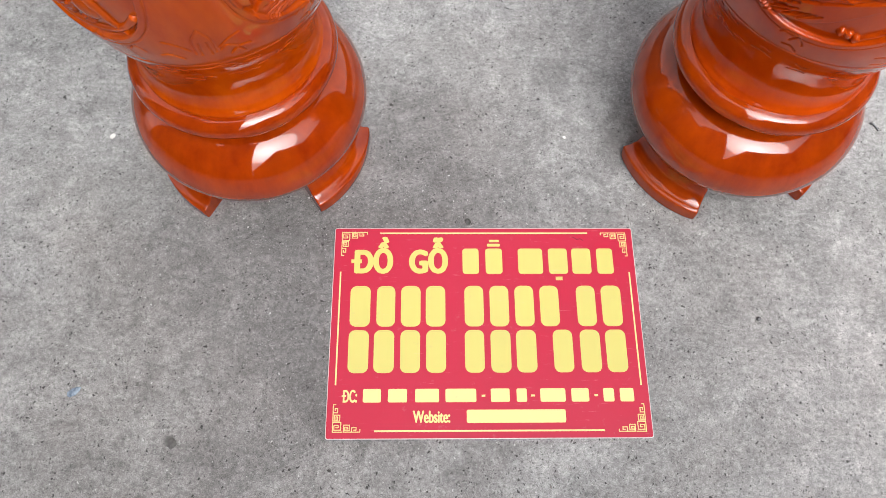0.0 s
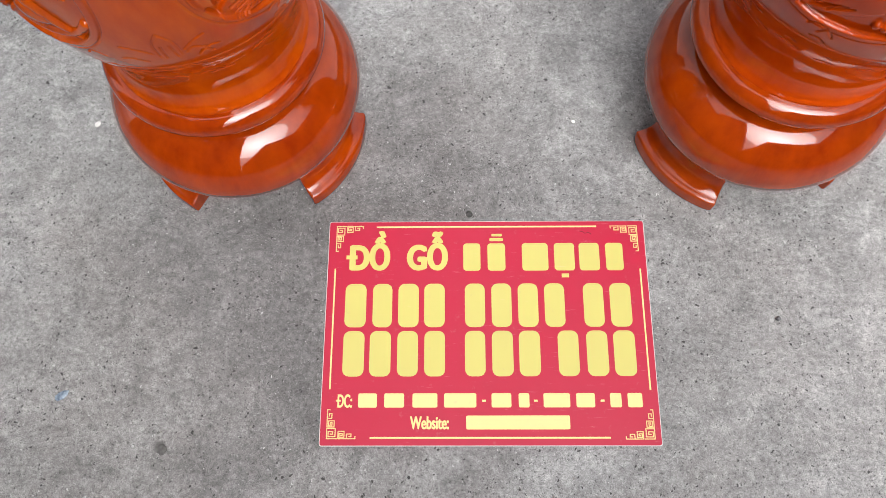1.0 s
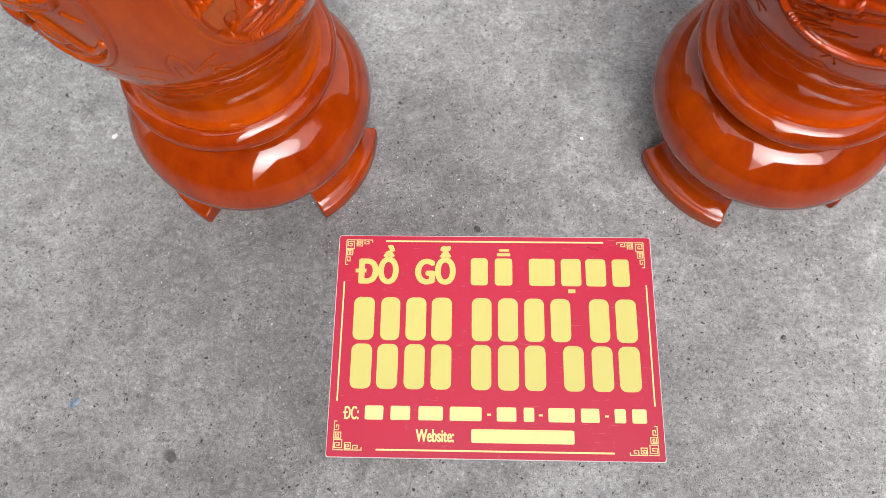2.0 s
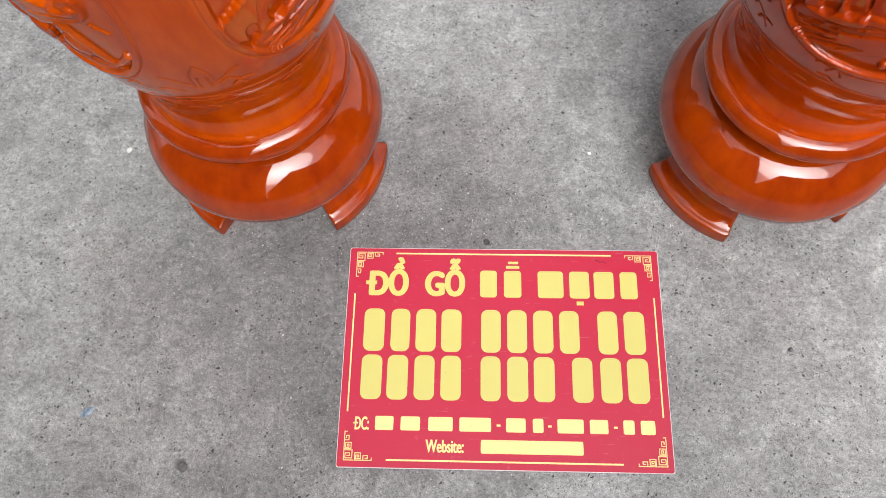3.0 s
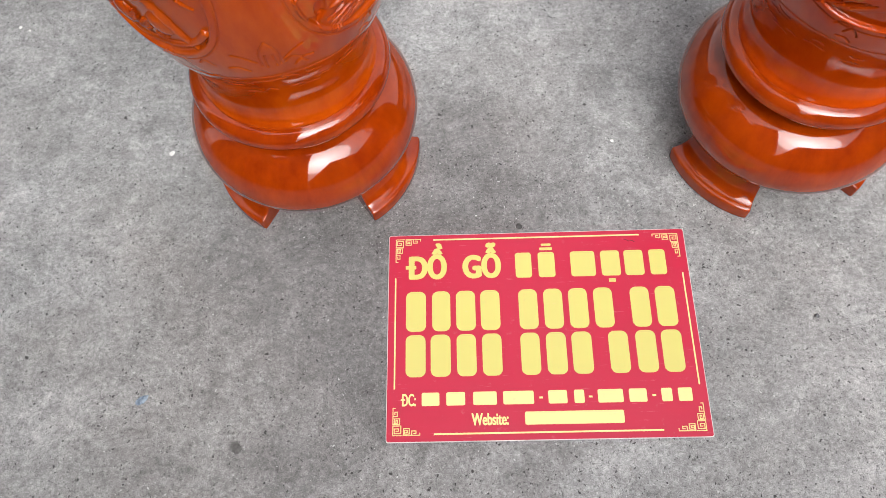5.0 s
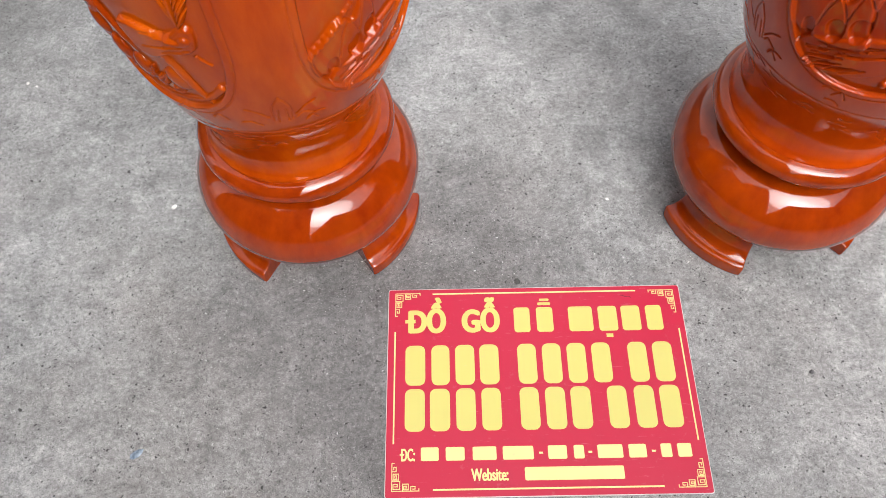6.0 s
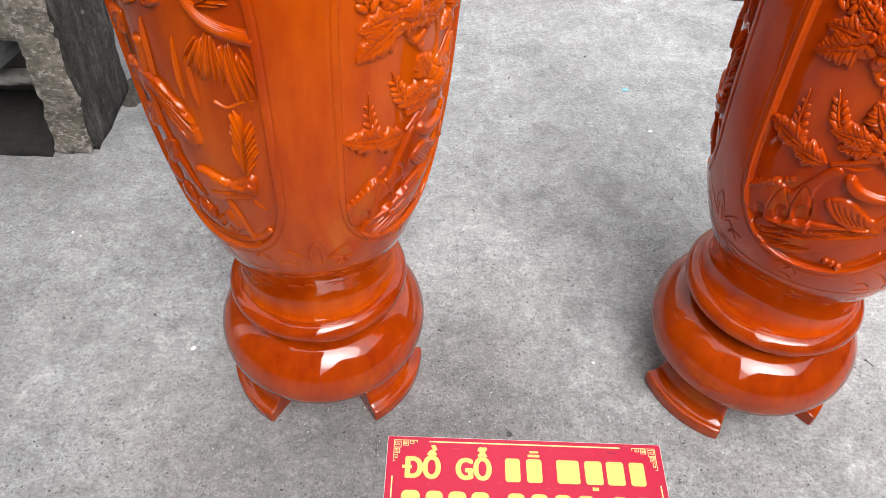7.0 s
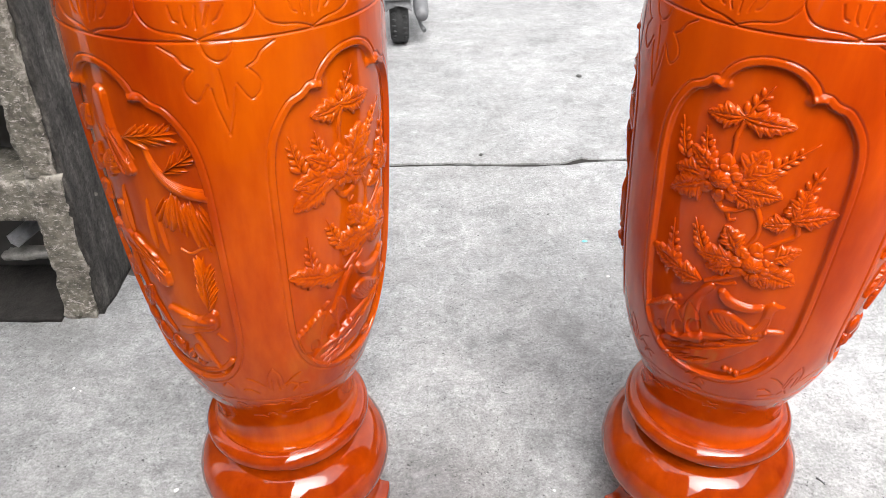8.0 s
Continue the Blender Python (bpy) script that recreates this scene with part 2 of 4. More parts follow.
def make_dark_render():
    """Dark mottled render: streaks running down it, paler to grey in places."""
    mat, n, l, b = material("sooty_render", 0.92)
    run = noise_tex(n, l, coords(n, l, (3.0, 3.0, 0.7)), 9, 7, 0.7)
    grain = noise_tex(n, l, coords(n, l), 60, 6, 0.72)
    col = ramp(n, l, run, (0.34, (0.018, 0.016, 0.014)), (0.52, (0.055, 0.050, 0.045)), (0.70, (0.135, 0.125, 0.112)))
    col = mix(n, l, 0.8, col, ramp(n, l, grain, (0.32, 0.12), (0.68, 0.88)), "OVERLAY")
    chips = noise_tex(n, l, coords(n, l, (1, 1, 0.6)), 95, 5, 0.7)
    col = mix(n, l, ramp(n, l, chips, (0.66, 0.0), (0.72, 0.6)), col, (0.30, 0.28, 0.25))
    l.new(col, b.inputs["Base Color"])
    bump(n, l, b, maths(n, l, "ADD", run, grain), 1.0, 0.014)
    return mat


DARKCRETE = make_dark_render()
SOIL = make_plain("dark_soil", (0.010, 0.008, 0.007), (0.030, 0.026, 0.023), 25, 0.95, 0, 1.0, 0.01)
DIRT = make_plain("brown_dirt", (0.035, 0.030, 0.025), (0.11, 0.095, 0.082), 60, 0.95, 0, 1.0, 0.01)
RUBBLE = make_plain("rubble", (0.16, 0.15, 0.14), (0.34, 0.33, 0.31), 30, 0.9, 0, 1.0, 0.006)
WALLS = make_plain("weathered_render", (0.05, 0.047, 0.044), (0.11, 0.104, 0.097), 1.2, 0.85, 0, 0.4, 0.01)
RED = make_print("red_print", (0.49, 0.0180, 0.052), (0.47, 0.027, 0.064))
YELLOW = make_print("yellow_print", (0.62, 0.565, 0.165), (0.59, 0.53, 0.18))
CREAM = make_print("pale_gold_print", (0.88, 0.70, 0.30), (0.80, 0.62, 0.30))
BOARD = make_plain("white_foam_board", (0.55, 0.52, 0.50), (0.75, 0.72, 0.70), 40, 0.7)
INK = make_plain("black_ink", (0.02, 0.01, 0.012), (0.05, 0.02, 0.02), 60, 0.6)
TYRE = make_plain("tyre_rubber", (0.018, 0.018, 0.018), (0.04, 0.04, 0.04), 60, 0.8)
PLASTIC = make_plain("grey_plastic", (0.10, 0.10, 0.105), (0.16, 0.16, 0.165), 30, 0.45)
PAINT = make_plain("silver_paint", (0.42, 0.42, 0.43), (0.52, 0.52, 0.53), 30, 0.35, 0.0, 0.05)
STEEL = make_plain("bare_metal", (0.45, 0.46, 0.48), (0.62, 0.63, 0.65), 40, 0.35, 0.9, 0.2)
DULLSTEEL = make_plain("dull_metal", (0.10, 0.10, 0.105), (0.30, 0.30, 0.31), 300, 0.45, 0.8, 0.2)
SHARD_BLUE = make_plain("blue_shard", (0.07, 0.10, 0.15), (0.38, 0.46, 0.56), 110, 0.15)
SHARD_TEAL = make_plain("teal_shard", (0.10, 0.40, 0.46), (0.34, 0.66, 0.70), 150, 0.25)
CHIP = make_plain("white_chip", (0.68, 0.67, 0.65), (0.85, 0.84, 0.82), 200, 0.7)
GREYSTONE = make_plain("grey_stone", (0.06, 0.058, 0.055), (0.14, 0.135, 0.13), 120, 0.7)
DARKSTONE = make_plain("dark_stone", (0.03, 0.03, 0.03), (0.09, 0.085, 0.08), 200, 0.6)


# ---- mesh helpers ----
class Shape:
    """Collects points and faces for one mesh."""

    def __init__(self):
        self.v, self.f = [], []

    def add(self, verts, faces):
        k = len(self.v)
        self.v += [tuple(p) for p in verts]
        self.f += [tuple(i + k for i in q) for q in faces]
        return self

    def grid(self, rows, closed=False):
        m = len(rows[0])
        faces = []
        for i in range(len(rows) - 1):
            for j in range(m if closed else m - 1):
                a, b = i * m + j, i * m + (j + 1) % m
                faces.append((a, b, b + m, a + m))
        return self.add([p for r in rows for p in r], faces)

    def box(self, x0, x1, y0, y1, z0, z1):
        return self.add([(x, y, z) for z in (z0, z1) for y in (y0, y1) for x in (x0, x1)],
                        [(0, 2, 3, 1), (4, 5, 7, 6), (0, 1, 5, 4), (2, 6, 7, 3), (0, 4, 6, 2), (1, 3, 7, 5)])

    def ball(self, c, rx, ry, rz, nu=10, nv=6):
        rows = [[(c[0] + rx * math.sin(math.pi * i / nv) * math.cos(2 * math.pi * j / nu), c[1] + ry * math.sin(math.pi * i / nv) * math.sin(2 * math.pi * j / nu),
                  c[2] - rz * math.cos(math.pi * i / nv)) for j in range(nu)] for i in range(nv + 1)]
        return self.grid(rows, True)

    def revolve(self, prof, seg=96):
        return self.grid([[(r * math.sin(2 * math.pi * j / seg), -r * math.cos(2 * math.pi * j / seg), z) for j in range(seg)] for r, z in prof], True)

    def tube(self, pts, rad, seg=8):
        pts = [Vector(p) for p in pts]
        rows = []
        for i, p in enumerate(pts):
            d = (pts[min(i + 1, len(pts) - 1)] - pts[max(i - 1, 0)]).normalized()
            a = d.cross(Vector((0.3, 0.2, 1))).normalized()
            b = d.cross(a)
            r = rad[i] if isinstance(rad, (list, tuple)) else rad
            rows.append([p + r * (math.cos(2 * math.pi * j / seg) * a + math.sin(2 * math.pi * j / seg) * b) for j in range(seg)])
        self.grid(rows, True)
        k = len(self.v)
        self.f.append(tuple(range(k - seg, k)))
        self.f.append(tuple(range(k - seg * len(rows), k - seg * (len(rows) - 1)))[::-1])
        return self

    def mesh(self, name, mat, smooth=True):
        me = bpy.data.meshes.new(name)
        me.from_pydata(self.v, [], self.f)
        bm = bmesh.new()
        bm.from_mesh(me)
        bmesh.ops.remove_doubles(bm, verts=bm.verts, dist=1e-6)
        bmesh.ops.recalc_face_normals(bm, faces=bm.faces)
        bm.to_mesh(me)
        bm.free()
        me.materials.append(mat)
        me.polygons.foreach_set("use_smooth", [smooth] * len(me.polygons))
        return me


def part(name, shape, mat, parent, label="", smooth=True):
    ob = new(name, shape.mesh(name, mat, smooth))
    ob.parent = parent
    return tagged(ob, label)


def rough_box(x0, x1, y0, y1, z0, z1, step, amp, lean=(0, 0), seed=0.0):
    """A box with uneven, broken faces; its top is shifted by lean."""
    bm = bmesh.new()
    bmesh.ops.create_cube(bm, size=1)
    dims = Vector((x1 - x0, y1 - y0, z1 - z0))
    for k in range(3):
        cuts = max(1, int(dims[k] / step))
        edges = [e for e in bm.edges if abs((e.verts[0].co - e.verts[1].co)[k]) > 0.5]
        bmesh.ops.subdivide_edges(bm, edges=edges, cuts=cuts, use_grid_fill=True)
    for vert in bm.verts:
        p = vert.co
        q = Vector((x0 + (p.x + 0.5) * dims.x, y0 + (p.y + 0.5) * dims.y, z0 + (p.z + 0.5) * dims.z))
        edge = sum(abs(abs(c) - 0.5) < 1e-4 for c in p)
        d = Vector(noise.noise_vector(q * 9 + Vector((seed, 0, 0)))) * amp + Vector(noise.noise_vector(q * 34 + Vector((0, seed, 0)))) * amp * 0.5
        if edge > 1:
            d -= Vector((p.x * dims.x, p.y * dims.y, 0)).normalized() * amp * 0.9 * abs(noise.noise(q * 20))
        t = (q.z - z0) / dims.z
        if q.z - z0 < 1e-4:
            d.z = 0
        vert.co = q + d + Vector((lean[0] * t, lean[1] * t, 0))
    sh = Shape()
    bm.verts.ensure_lookup_table()
    sh.add([w.co[:] for w in bm.verts], [[w.index for w in f.verts] for f in bm.faces])
    bm.free()
    return sh


# ---- ground: one sheet with an open joint ----
def build_ground():
    rng = random.Random(4)
    xs = [-80, -30, -10, -5, -3] + [-2 + 0.035 * i for i in range(130)] + [3, 5, 10, 30, 80]
    rows, dirt = [], []
    for x in xs:
        c = 2.372 + 0.012 * noise.noise(Vector((x * 3.0, 0, 0))) + 0.008 * noise.noise(Vector((x * 17.0, 3, 0)))
        c += 0.036 * min(1, max(0, (x - 0.735) / 0.05))
        w = 0.014 + 0.007 * noise.noise(Vector((x * 8.0, 7, 0))) + 0.010 * math.exp(-((x - 0.78) / 0.05) ** 2) + rng.uniform(-0.0015, 0.0015)
        w = max(0.006, w)
        rows.append([(x, -80, 0), (x, -1.5, 0), (x, c - w, 0), (x, c - w * 0.85, -0.06), (x, c + w * 0.85, -0.06), (x, c + w, 0), (x, 6, 0), (x, 200, 0)])
        dirt.append([(x, c - w * 0.93, -0.008), (x, c, -0.0065 + 0.002 * noise.noise(Vector((x * 30, 5, 0)))), (x, c + w * 0.93, -0.008)])
    sh = Shape().grid(rows)
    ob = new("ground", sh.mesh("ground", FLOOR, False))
    tagged(ob, "grey poured concrete yard with dark pits, stains and an open joint", "ground", kind="structure")
    tagged(new("joint_dirt", Shape().grid(dirt).mesh("joint_dirt", SOIL)), "dark dirt filling the open joint in the concrete", "dirt", kind="stuff")


build_ground()


def build_walls():
    """Plain unseen walls, added to close the place and shape its light and reflections."""
    for name, b, lab in (("wall_south_west", (-2.7, -0.12, -2.0, -1.7, 0, 7.2), "tall dark weathered wall, unseen, added behind the yard to block sky"),
                         ("wall_south_east", (0.90, 4.5, -2.0, -1.7, 0, 2.65), "lower dark weathered wall, unseen, added behind the yard to shape the sky gap"),
                         ("wall_west", (-2.7, -2.4, -1.7, 0.42, 0, 5.2), "tall dark weathered wall, unseen, added beside the yard to block sky"),
                         ("wall_north_west", (-3.3, -3.0, 0.95, 16, 0, 2.6), "weathered rendered yard wall"),
                         ("wall_east_house", (4.5, 9.0, -3.5, 2.0, 0, 4.2), "dark weathered wall, unseen, added across the yard to block sky"),
                         ("wall_east", (9.0, 9.3, -1.7, 16, 0, 2.4), "weathered rendered yard wall"),
                         ("wall_north", (-3.3, 9.3, 16, 16.3, 0, 3.0), "weathered rendered yard wall at the far end")):
        sh = Shape().box(*b)
        if name == "wall_south_east":                                   # its unseen end slopes to shape the sky wedge mirrored on the stands
            k = [(-0.10, 0.0), (0.90, 0.0), (0.90, 2.65), (-0.10, 0.75)]
            sh.add([(x, y, z) for y in (-2.0, -1.7) for x, z in k], [(0, 1, 2, 3), (7, 6, 5, 4), (0, 3, 7, 4), (3, 2, 6, 7)])
        ob = new(name, sh.mesh(name, WALLS, False))
        tagged(ob, lab, "wall", kind="structure")


build_walls()


# ---- vases ----
PROFILE = ((0.321, 0.1512), (0.342, 0.1510), (0.360, 0.1482), (0.38, 0.1485), (0.42, 0.1575), (0.50, 0.1888), (0.60, 0.2186), (0.75, 0.2429), (0.90, 0.2525), (1.05, 0.2581), (1.20, 0.2570),
           (1.30, 0.2520), (1.38, 0.2370), (1.45, 0.2080), (1.52, 0.1640), (1.59, 0.1290), (1.66, 0.1200), (1.74, 0.1330), (1.80, 0.1680), (1.815, 0.1790))


def natural_spline(zk, v):
    zk, v = np.array(zk), np.array(v)
    k, h = len(zk), np.diff(zk)
    a, b = np.zeros((k, k)), np.zeros(k)
    a[0, 0] = a[-1, -1] = 1
    for i in range(1, k - 1):
        a[i, i - 1:i + 2] = h[i - 1], 2 * (h[i - 1] + h[i]), h[i]
        b[i] = 6 * ((v[i + 1] - v[i]) / h[i] - (v[i] - v[i - 1]) / h[i - 1])
    m = np.linalg.solve(a, b)

    def f(z):
        z = np.clip(np.asarray(z, float), zk[0], zk[-1])
        i = np.clip(np.searchsorted(zk, z) - 1, 0, k - 2)
        u, w = z - zk[i], zk[i + 1] - z
        return (m[i] * w ** 3 + m[i + 1] * u ** 3) / (6 * h[i]) + (v[i] / h[i] - m[i] * h[i] / 6) * w + (v[i + 1] / h[i] - m[i + 1] * h[i] / 6) * u
    return f


radius = natural_spline([p[0] for p in PROFILE], [p[1] for p in PROFILE])
DEG = 0.25 * math.pi / 180    # metres along the wall for a degree
SINK = 0.0085                 # depth of the carved panels


def smooth_line(pts, n=6, closed=False):
    """Catmull-Rom through the points."""
    out, k = [], len(pts)
    for i in range(k if closed else k - 1):
        p = [np.array(pts[(i + d) % k] if closed else pts[min(max(i + d, 0), k - 1)], float) for d in (-1, 0, 1, 2)]
        for s in range(n):
            t = s / n
            out.append(0.5 * (2 * p[1] + (p[2] - p[0]) * t + (2 * p[0] - 5 * p[1] + 4 * p[2] - p[3]) * t * t + (3 * p[1] - p[0] - 3 * p[2] + p[3]) * t ** 3))
    if not closed:
        out.append(np.array(pts[-1], float))
    return out


HALF = ((0, 1.199), (4, 1.197), (8, 1.190), (11.5, 1.176), (13.2, 1.162), (13.6, 1.155), (15.0, 1.157), (17.0, 1.157), (19.0, 1.149), (21.5, 1.143), (24.0, 1.138),
        (27.5, 1.118), (30.5, 1.090), (32.2, 1.050), (32.8, 0.99), (32.8, 0.85), (32.6, 0.74), (31.5, 0.69), (28.5, 0.645), (23.5, 0.613), (17, 0.592), (9, 0.581))


def panel_outline():
    right = list(HALF)
    left = [(-u, z) for u, z in HALF[:0:-1]]
    return smooth_line(right + [(0, 0.578)] + left, 3, True)


def seg_dist(X, Y, a, b):
    dx, dy = b[0] - a[0], b[1] - a[1]
    t = np.clip(((X - a[0]) * dx + (Y - a[1]) * dy) / (dx * dx + dy * dy + 1e-12), 0, 1)
    return np.hypot(X - a[0] - t * dx, Y - a[1] - t * dy)


def vase_body():
    fine, coarse = 0.30, 1.6
    th = np.concatenate([np.arange(-128, 66, fine), np.arange(66, 232, coarse)])
    zs = np.concatenate([np.linspace(0.321, 0.44, 55)[:-1], np.arange(0.44, 1.31, 0.0014), np.linspace(1.312, 1.40, 24)])
    H = np.zeros((len(zs), len(th)))
    out = [(u * DEG, z) for u, z in panel_outline()]

    def local(c):
        return ((th - c + 180) % 360 - 180) * DEG

    for c in (0, 90, 180, -90):
        u = local(c)
        ci = np.where(np.abs(u) < 40 * DEG)[0]
        zi = np.where((zs > 0.55) & (zs < 1.225))[0]
        X, Y = np.meshgrid(u[ci], zs[zi])
        d = np.full(X.shape, 9.0)
        inside = np.zeros(X.shape, bool)
        for a, b in zip(out, out[1:] + out[:1]):
            d = np.minimum(d, seg_dist(X, Y, a, b))
            cross = (a[1] > Y) != (b[1] > Y)
            inside ^= cross & (X < (b[0] - a[0]) * (Y - a[1]) / (b[1] - a[1] + 1e-12) + a[0])
        d = np.where(inside, -d, d)
        h = -SINK * np.clip(0.5 - d / 0.0026, 0, 1)
        h += 0.0008 * np.clip(1.25 - np.abs((d - 0.0062) / 0.0052) ** 3, 0, 1)   # raised moulding
        h -= 0.0026 * np.exp(-((d - 0.0128) / 0.0011) ** 2)             # line beside it
        for s in (-1, 1):                                               # curls where the arcs meet
            for uu, zz, rr in ((13.2, 1.158, 0.0075), (16.0, 1.161, 0.0065)):
                h += 0.0042 * np.exp(-(np.hypot(X - s * uu * DEG, Y - zz) / rr) ** 4)
        H[np.ix_(zi, ci)] += h

    def cut(c, pts, depth=0.0030, wide=0.0011, smooth=True):
        pts = [(p[0] * DEG, p[1]) for p in (smooth_line(pts, 5) if smooth else pts)]
        u = local(c)
        xs, ys = [p[0] for p in pts], [p[1] for p in pts]
        ci = np.where((u > min(xs) - 0.006) & (u < max(xs) + 0.006))[0]
        zi = np.where((zs > min(ys) - 0.006) & (zs < max(ys) + 0.006))[0]
        if not len(ci) or not len(zi):
            return
        X, Y = np.meshgrid(u[ci], zs[zi])
        d = np.full(X.shape, 9.0)
        for a, b in zip(pts, pts[1:]):
            d = np.minimum(d, seg_dist(X, Y, a, b))
        H[np.ix_(zi, ci)] -= depth * np.exp(-(d / wide) ** 2)

    def mass(c, pts, high, edge=0.0055):
        """A low relief left standing on the panel's floor (or a hollow, where high is negative), with a rounded edge."""
        ring = [(p[0] * DEG, p[1]) for p in smooth_line(pts, 4, True)]
        u = local(c)
        xs, ys = [p[0] for p in ring], [p[1] for p in ring]
        ci = np.where((u > min(xs)) & (u < max(xs)))[0]
        zi = np.where((zs > min(ys)) & (zs < max(ys)))[0]
        if not len(ci) or not len(zi):
            return
        X, Y = np.meshgrid(u[ci], zs[zi])
        d = np.full(X.shape, 9.0)
        inside = np.zeros(X.shape, bool)
        for a, b in zip(ring, ring[1:] + ring[:1]):
            d = np.minimum(d, seg_dist(X, Y, a, b))
            cross = (a[1] > Y) != (b[1] > Y)
            inside ^= cross & (X < (b[0] - a[0]) * (Y - a[1]) / (b[1] - a[1] + 1e-12) + a[0])
        k = np.clip(d / edge, 0, 1) * inside
        H[np.ix_(zi, ci)] += high * np.sqrt(k * (2 - k))

    def oval(u, z, rx, rz):
        return [(u + rx * math.sin(6.2832 * k / 10), z + rz * math.cos(6.2832 * k / 10)) for k in range(10)]

    def feathers(c, a, b, wide, count, seed, depth, share):
        """Short curved cuts that run along the way from a to b."""
        rng = random.Random(seed)
        for k in range(count):
            t0, off = rng.uniform(0.0, 1.0 - share), rng.uniform(-0.5, 0.5)
            fan = rng.uniform(0.1, 0.5) * off
            pts = []
            for i in range(4):
                t = t0 + share * rng.uniform(0.85, 1.1) * i / 3
                w = wide * (off + fan * i / 3)
                dx, dz = (b[0] - a[0]) * DEG, b[1] - a[1]
                q = math.hypot(dx, dz)
                pts.append((a[0] + (b[0] - a[0]) * t - dz / q * w / DEG, a[1] + dz * t + dx / q * w))
            cut(c, pts, depth, 0.0011)

    for c in (0, 180):
        # a rocky bank with three hollows
        mass(c, ((-32, .690), (-27, .713), (-22, .738), (-17.5, .731), (-15, .728), (-11.8, .758), (-8, .790), (-4.2, .810), (-2, .800), (-6, .770), (-7, .735), (-5.5, .700), (-3, .672), (-10, .655), (-20, .645), (-27, .640), (-31, .660)), 0.0062)
        for u, z, rx, rz in ((-14.8, .676, 3.2, .020), (-8.0, .694, 3.2, .021), (-23.6, .656, 2.4, .017)):
            mass(c, oval(u, z, rx, rz), -0.0058, 0.005)
        for k in range(9):
            mass(c, oval(-31.5 + 1.9 * k, .694 + .0068 * k, 1.3, .0062), 0.0036, 0.004)
        cut(c, [(-21, .668), (-20, .705), (-17.5, .728), (-14.0, .708), (-12.4, .690)], 0.0030)
        cut(c, [(-13.0, .700), (-11.8, .750), (-9.0, .745), (-6.2, .720), (-4.8, .684)], 0.0030)
        # a long-tailed bird resting on it
        mass(c, ((21, .712), (10, .702), (-4, .686), (-14, .662), (-22, .642), (-25, .614), (-16, .588), (-6, .592), (4, .616), (12, .652), (19, .688)), 0.0058)
        feathers(c, (20, .704), (-10, .646), 0.018, 22, 3, 0.0030, 0.40)
        feathers(c, (0, .646), (-22, .604), 0.042, 30, 4, 0.0042, 0.40)
        mass(c, ((-3, .738), (0, .752), (5, .756), (10, .744), (15, .730), (17.6, .744), (18.2, .765), (18.2, .782), (20.5, .794), (23.0, .788), (26.0, .782), (22.8, .776), (21.8, .760), (21.8, .735), (20, .710), (12, .700), (6, .702), (1, .715)), 0.0056)
        for k in range(6):
            cut(c, [(-1.5 + 2.6 * k, .748 - .003 * k), (1.0 + 2.4 * k, .732 - .003 * k), (5.0 + 2.2 * k, .714 - .001 * k)], 0.0026)
        for k in range(4):
            cut(c, [(15.5 + 1.2 * k, .712 + .004 * k), (17.8 + 0.8 * k, .735), (19.0 + 0.6 * k, .758)], 0.0022)
        mass(c, ((-0.8, .797), (1.5, .803), (4, .792), (8, .784), (13, .781), (17.2, .785), (17.2, .772), (12, .764), (7, .764), (3, .770), (0, .783)), 0.0085)
        mass(c, ((20.5, .727), (24, .729), (28.5, .727), (28.5, .717), (24, .716), (20.5, .716)), 0.0062, 0.004)
        for u, z in ((9.6, .606), (12.4, .604), (15.4, .598)):
            mass(c, oval(u, z, 1.5, .008), 0.0070, 0.005)
        mass(c, ((17, .606), (21, .622), (25.5, .652), (27, .650), (22, .614), (17, .594)), 0.0050, 0.004)
    for c in (-90, 90):
        mass(c, ((-3, 1.165), (1, 1.160), (1.5, 1.130), (2.2, 1.100), (6.2, 1.050), (7.4, 1.032), (2.0, 1.022), (-2, 1.048), (-5, 1.075), (-7, 1.100), (-6, 1.140)), 0.0090)
        feathers(c, (-3.0, 1.108), (4.6, 1.026), 0.036, 16, 5, 0.0048, 0.62)
        mass(c, ((-14, .905), (-4, .902), (0, .888), (5, .873), (8.6, .846), (9.2, .816), (5, .810), (-1, .832), (-6, .858), (-13, .868)), 0.0090)
        feathers(c, (-9.0, .892), (7.6, .822), 0.036, 18, 6, 0.0046, 0.5)
        mass(c, ((2, .757), (6, .763), (12, .757), (18, .752), (24, .773), (27.2, .766), (26.2, .735), (22, .721), (16, .715), (10, .700), (5, .708), (3, .730)), 0.0088)
        feathers(c, (24, .745), (6, .730), 0.030, 8, 7, 0.0024, 0.4)
        mass(c, ((17, .756), (21, .752), (24, .760), (26, .752), (23, .742), (18, .744)), 0.0045)

    rng = random.Random(11)
    for c in (-45, 45, 135, 225):
        for s in (-1, 1):
            cut(c, [(s * u, z) for u, z in ((3.6, 1.178), (2.6, 1.150), (0.0, 1.108))])
            cut(c, [(s * u, z) for u, z in ((4.4, 1.184), (8.0, 1.160), (11.4, 1.172), (11.2, 1.190), (8.0, 1.206))])
            cut(c, [(s * u, z) for u, z in ((8.0, 1.206), (11.0, 1.214), (13.0, 1.226), (17.5, 1.238))])
            # lotus leaves under the panels
            cut(c, [(s * u, z) for u, z in ((0.0, 0.625), (3.2, 0.598), (3.6, 0.560))])
            cut(c, [(s * u, z) for u, z in ((5.0, 0.572), (9.0, 0.590), (13.0, 0.600))], 0.0040)
            cut(c, [(s * u, z) for u, z in ((1.4, 0.590), (1.9, 0.555))], 0.0040)
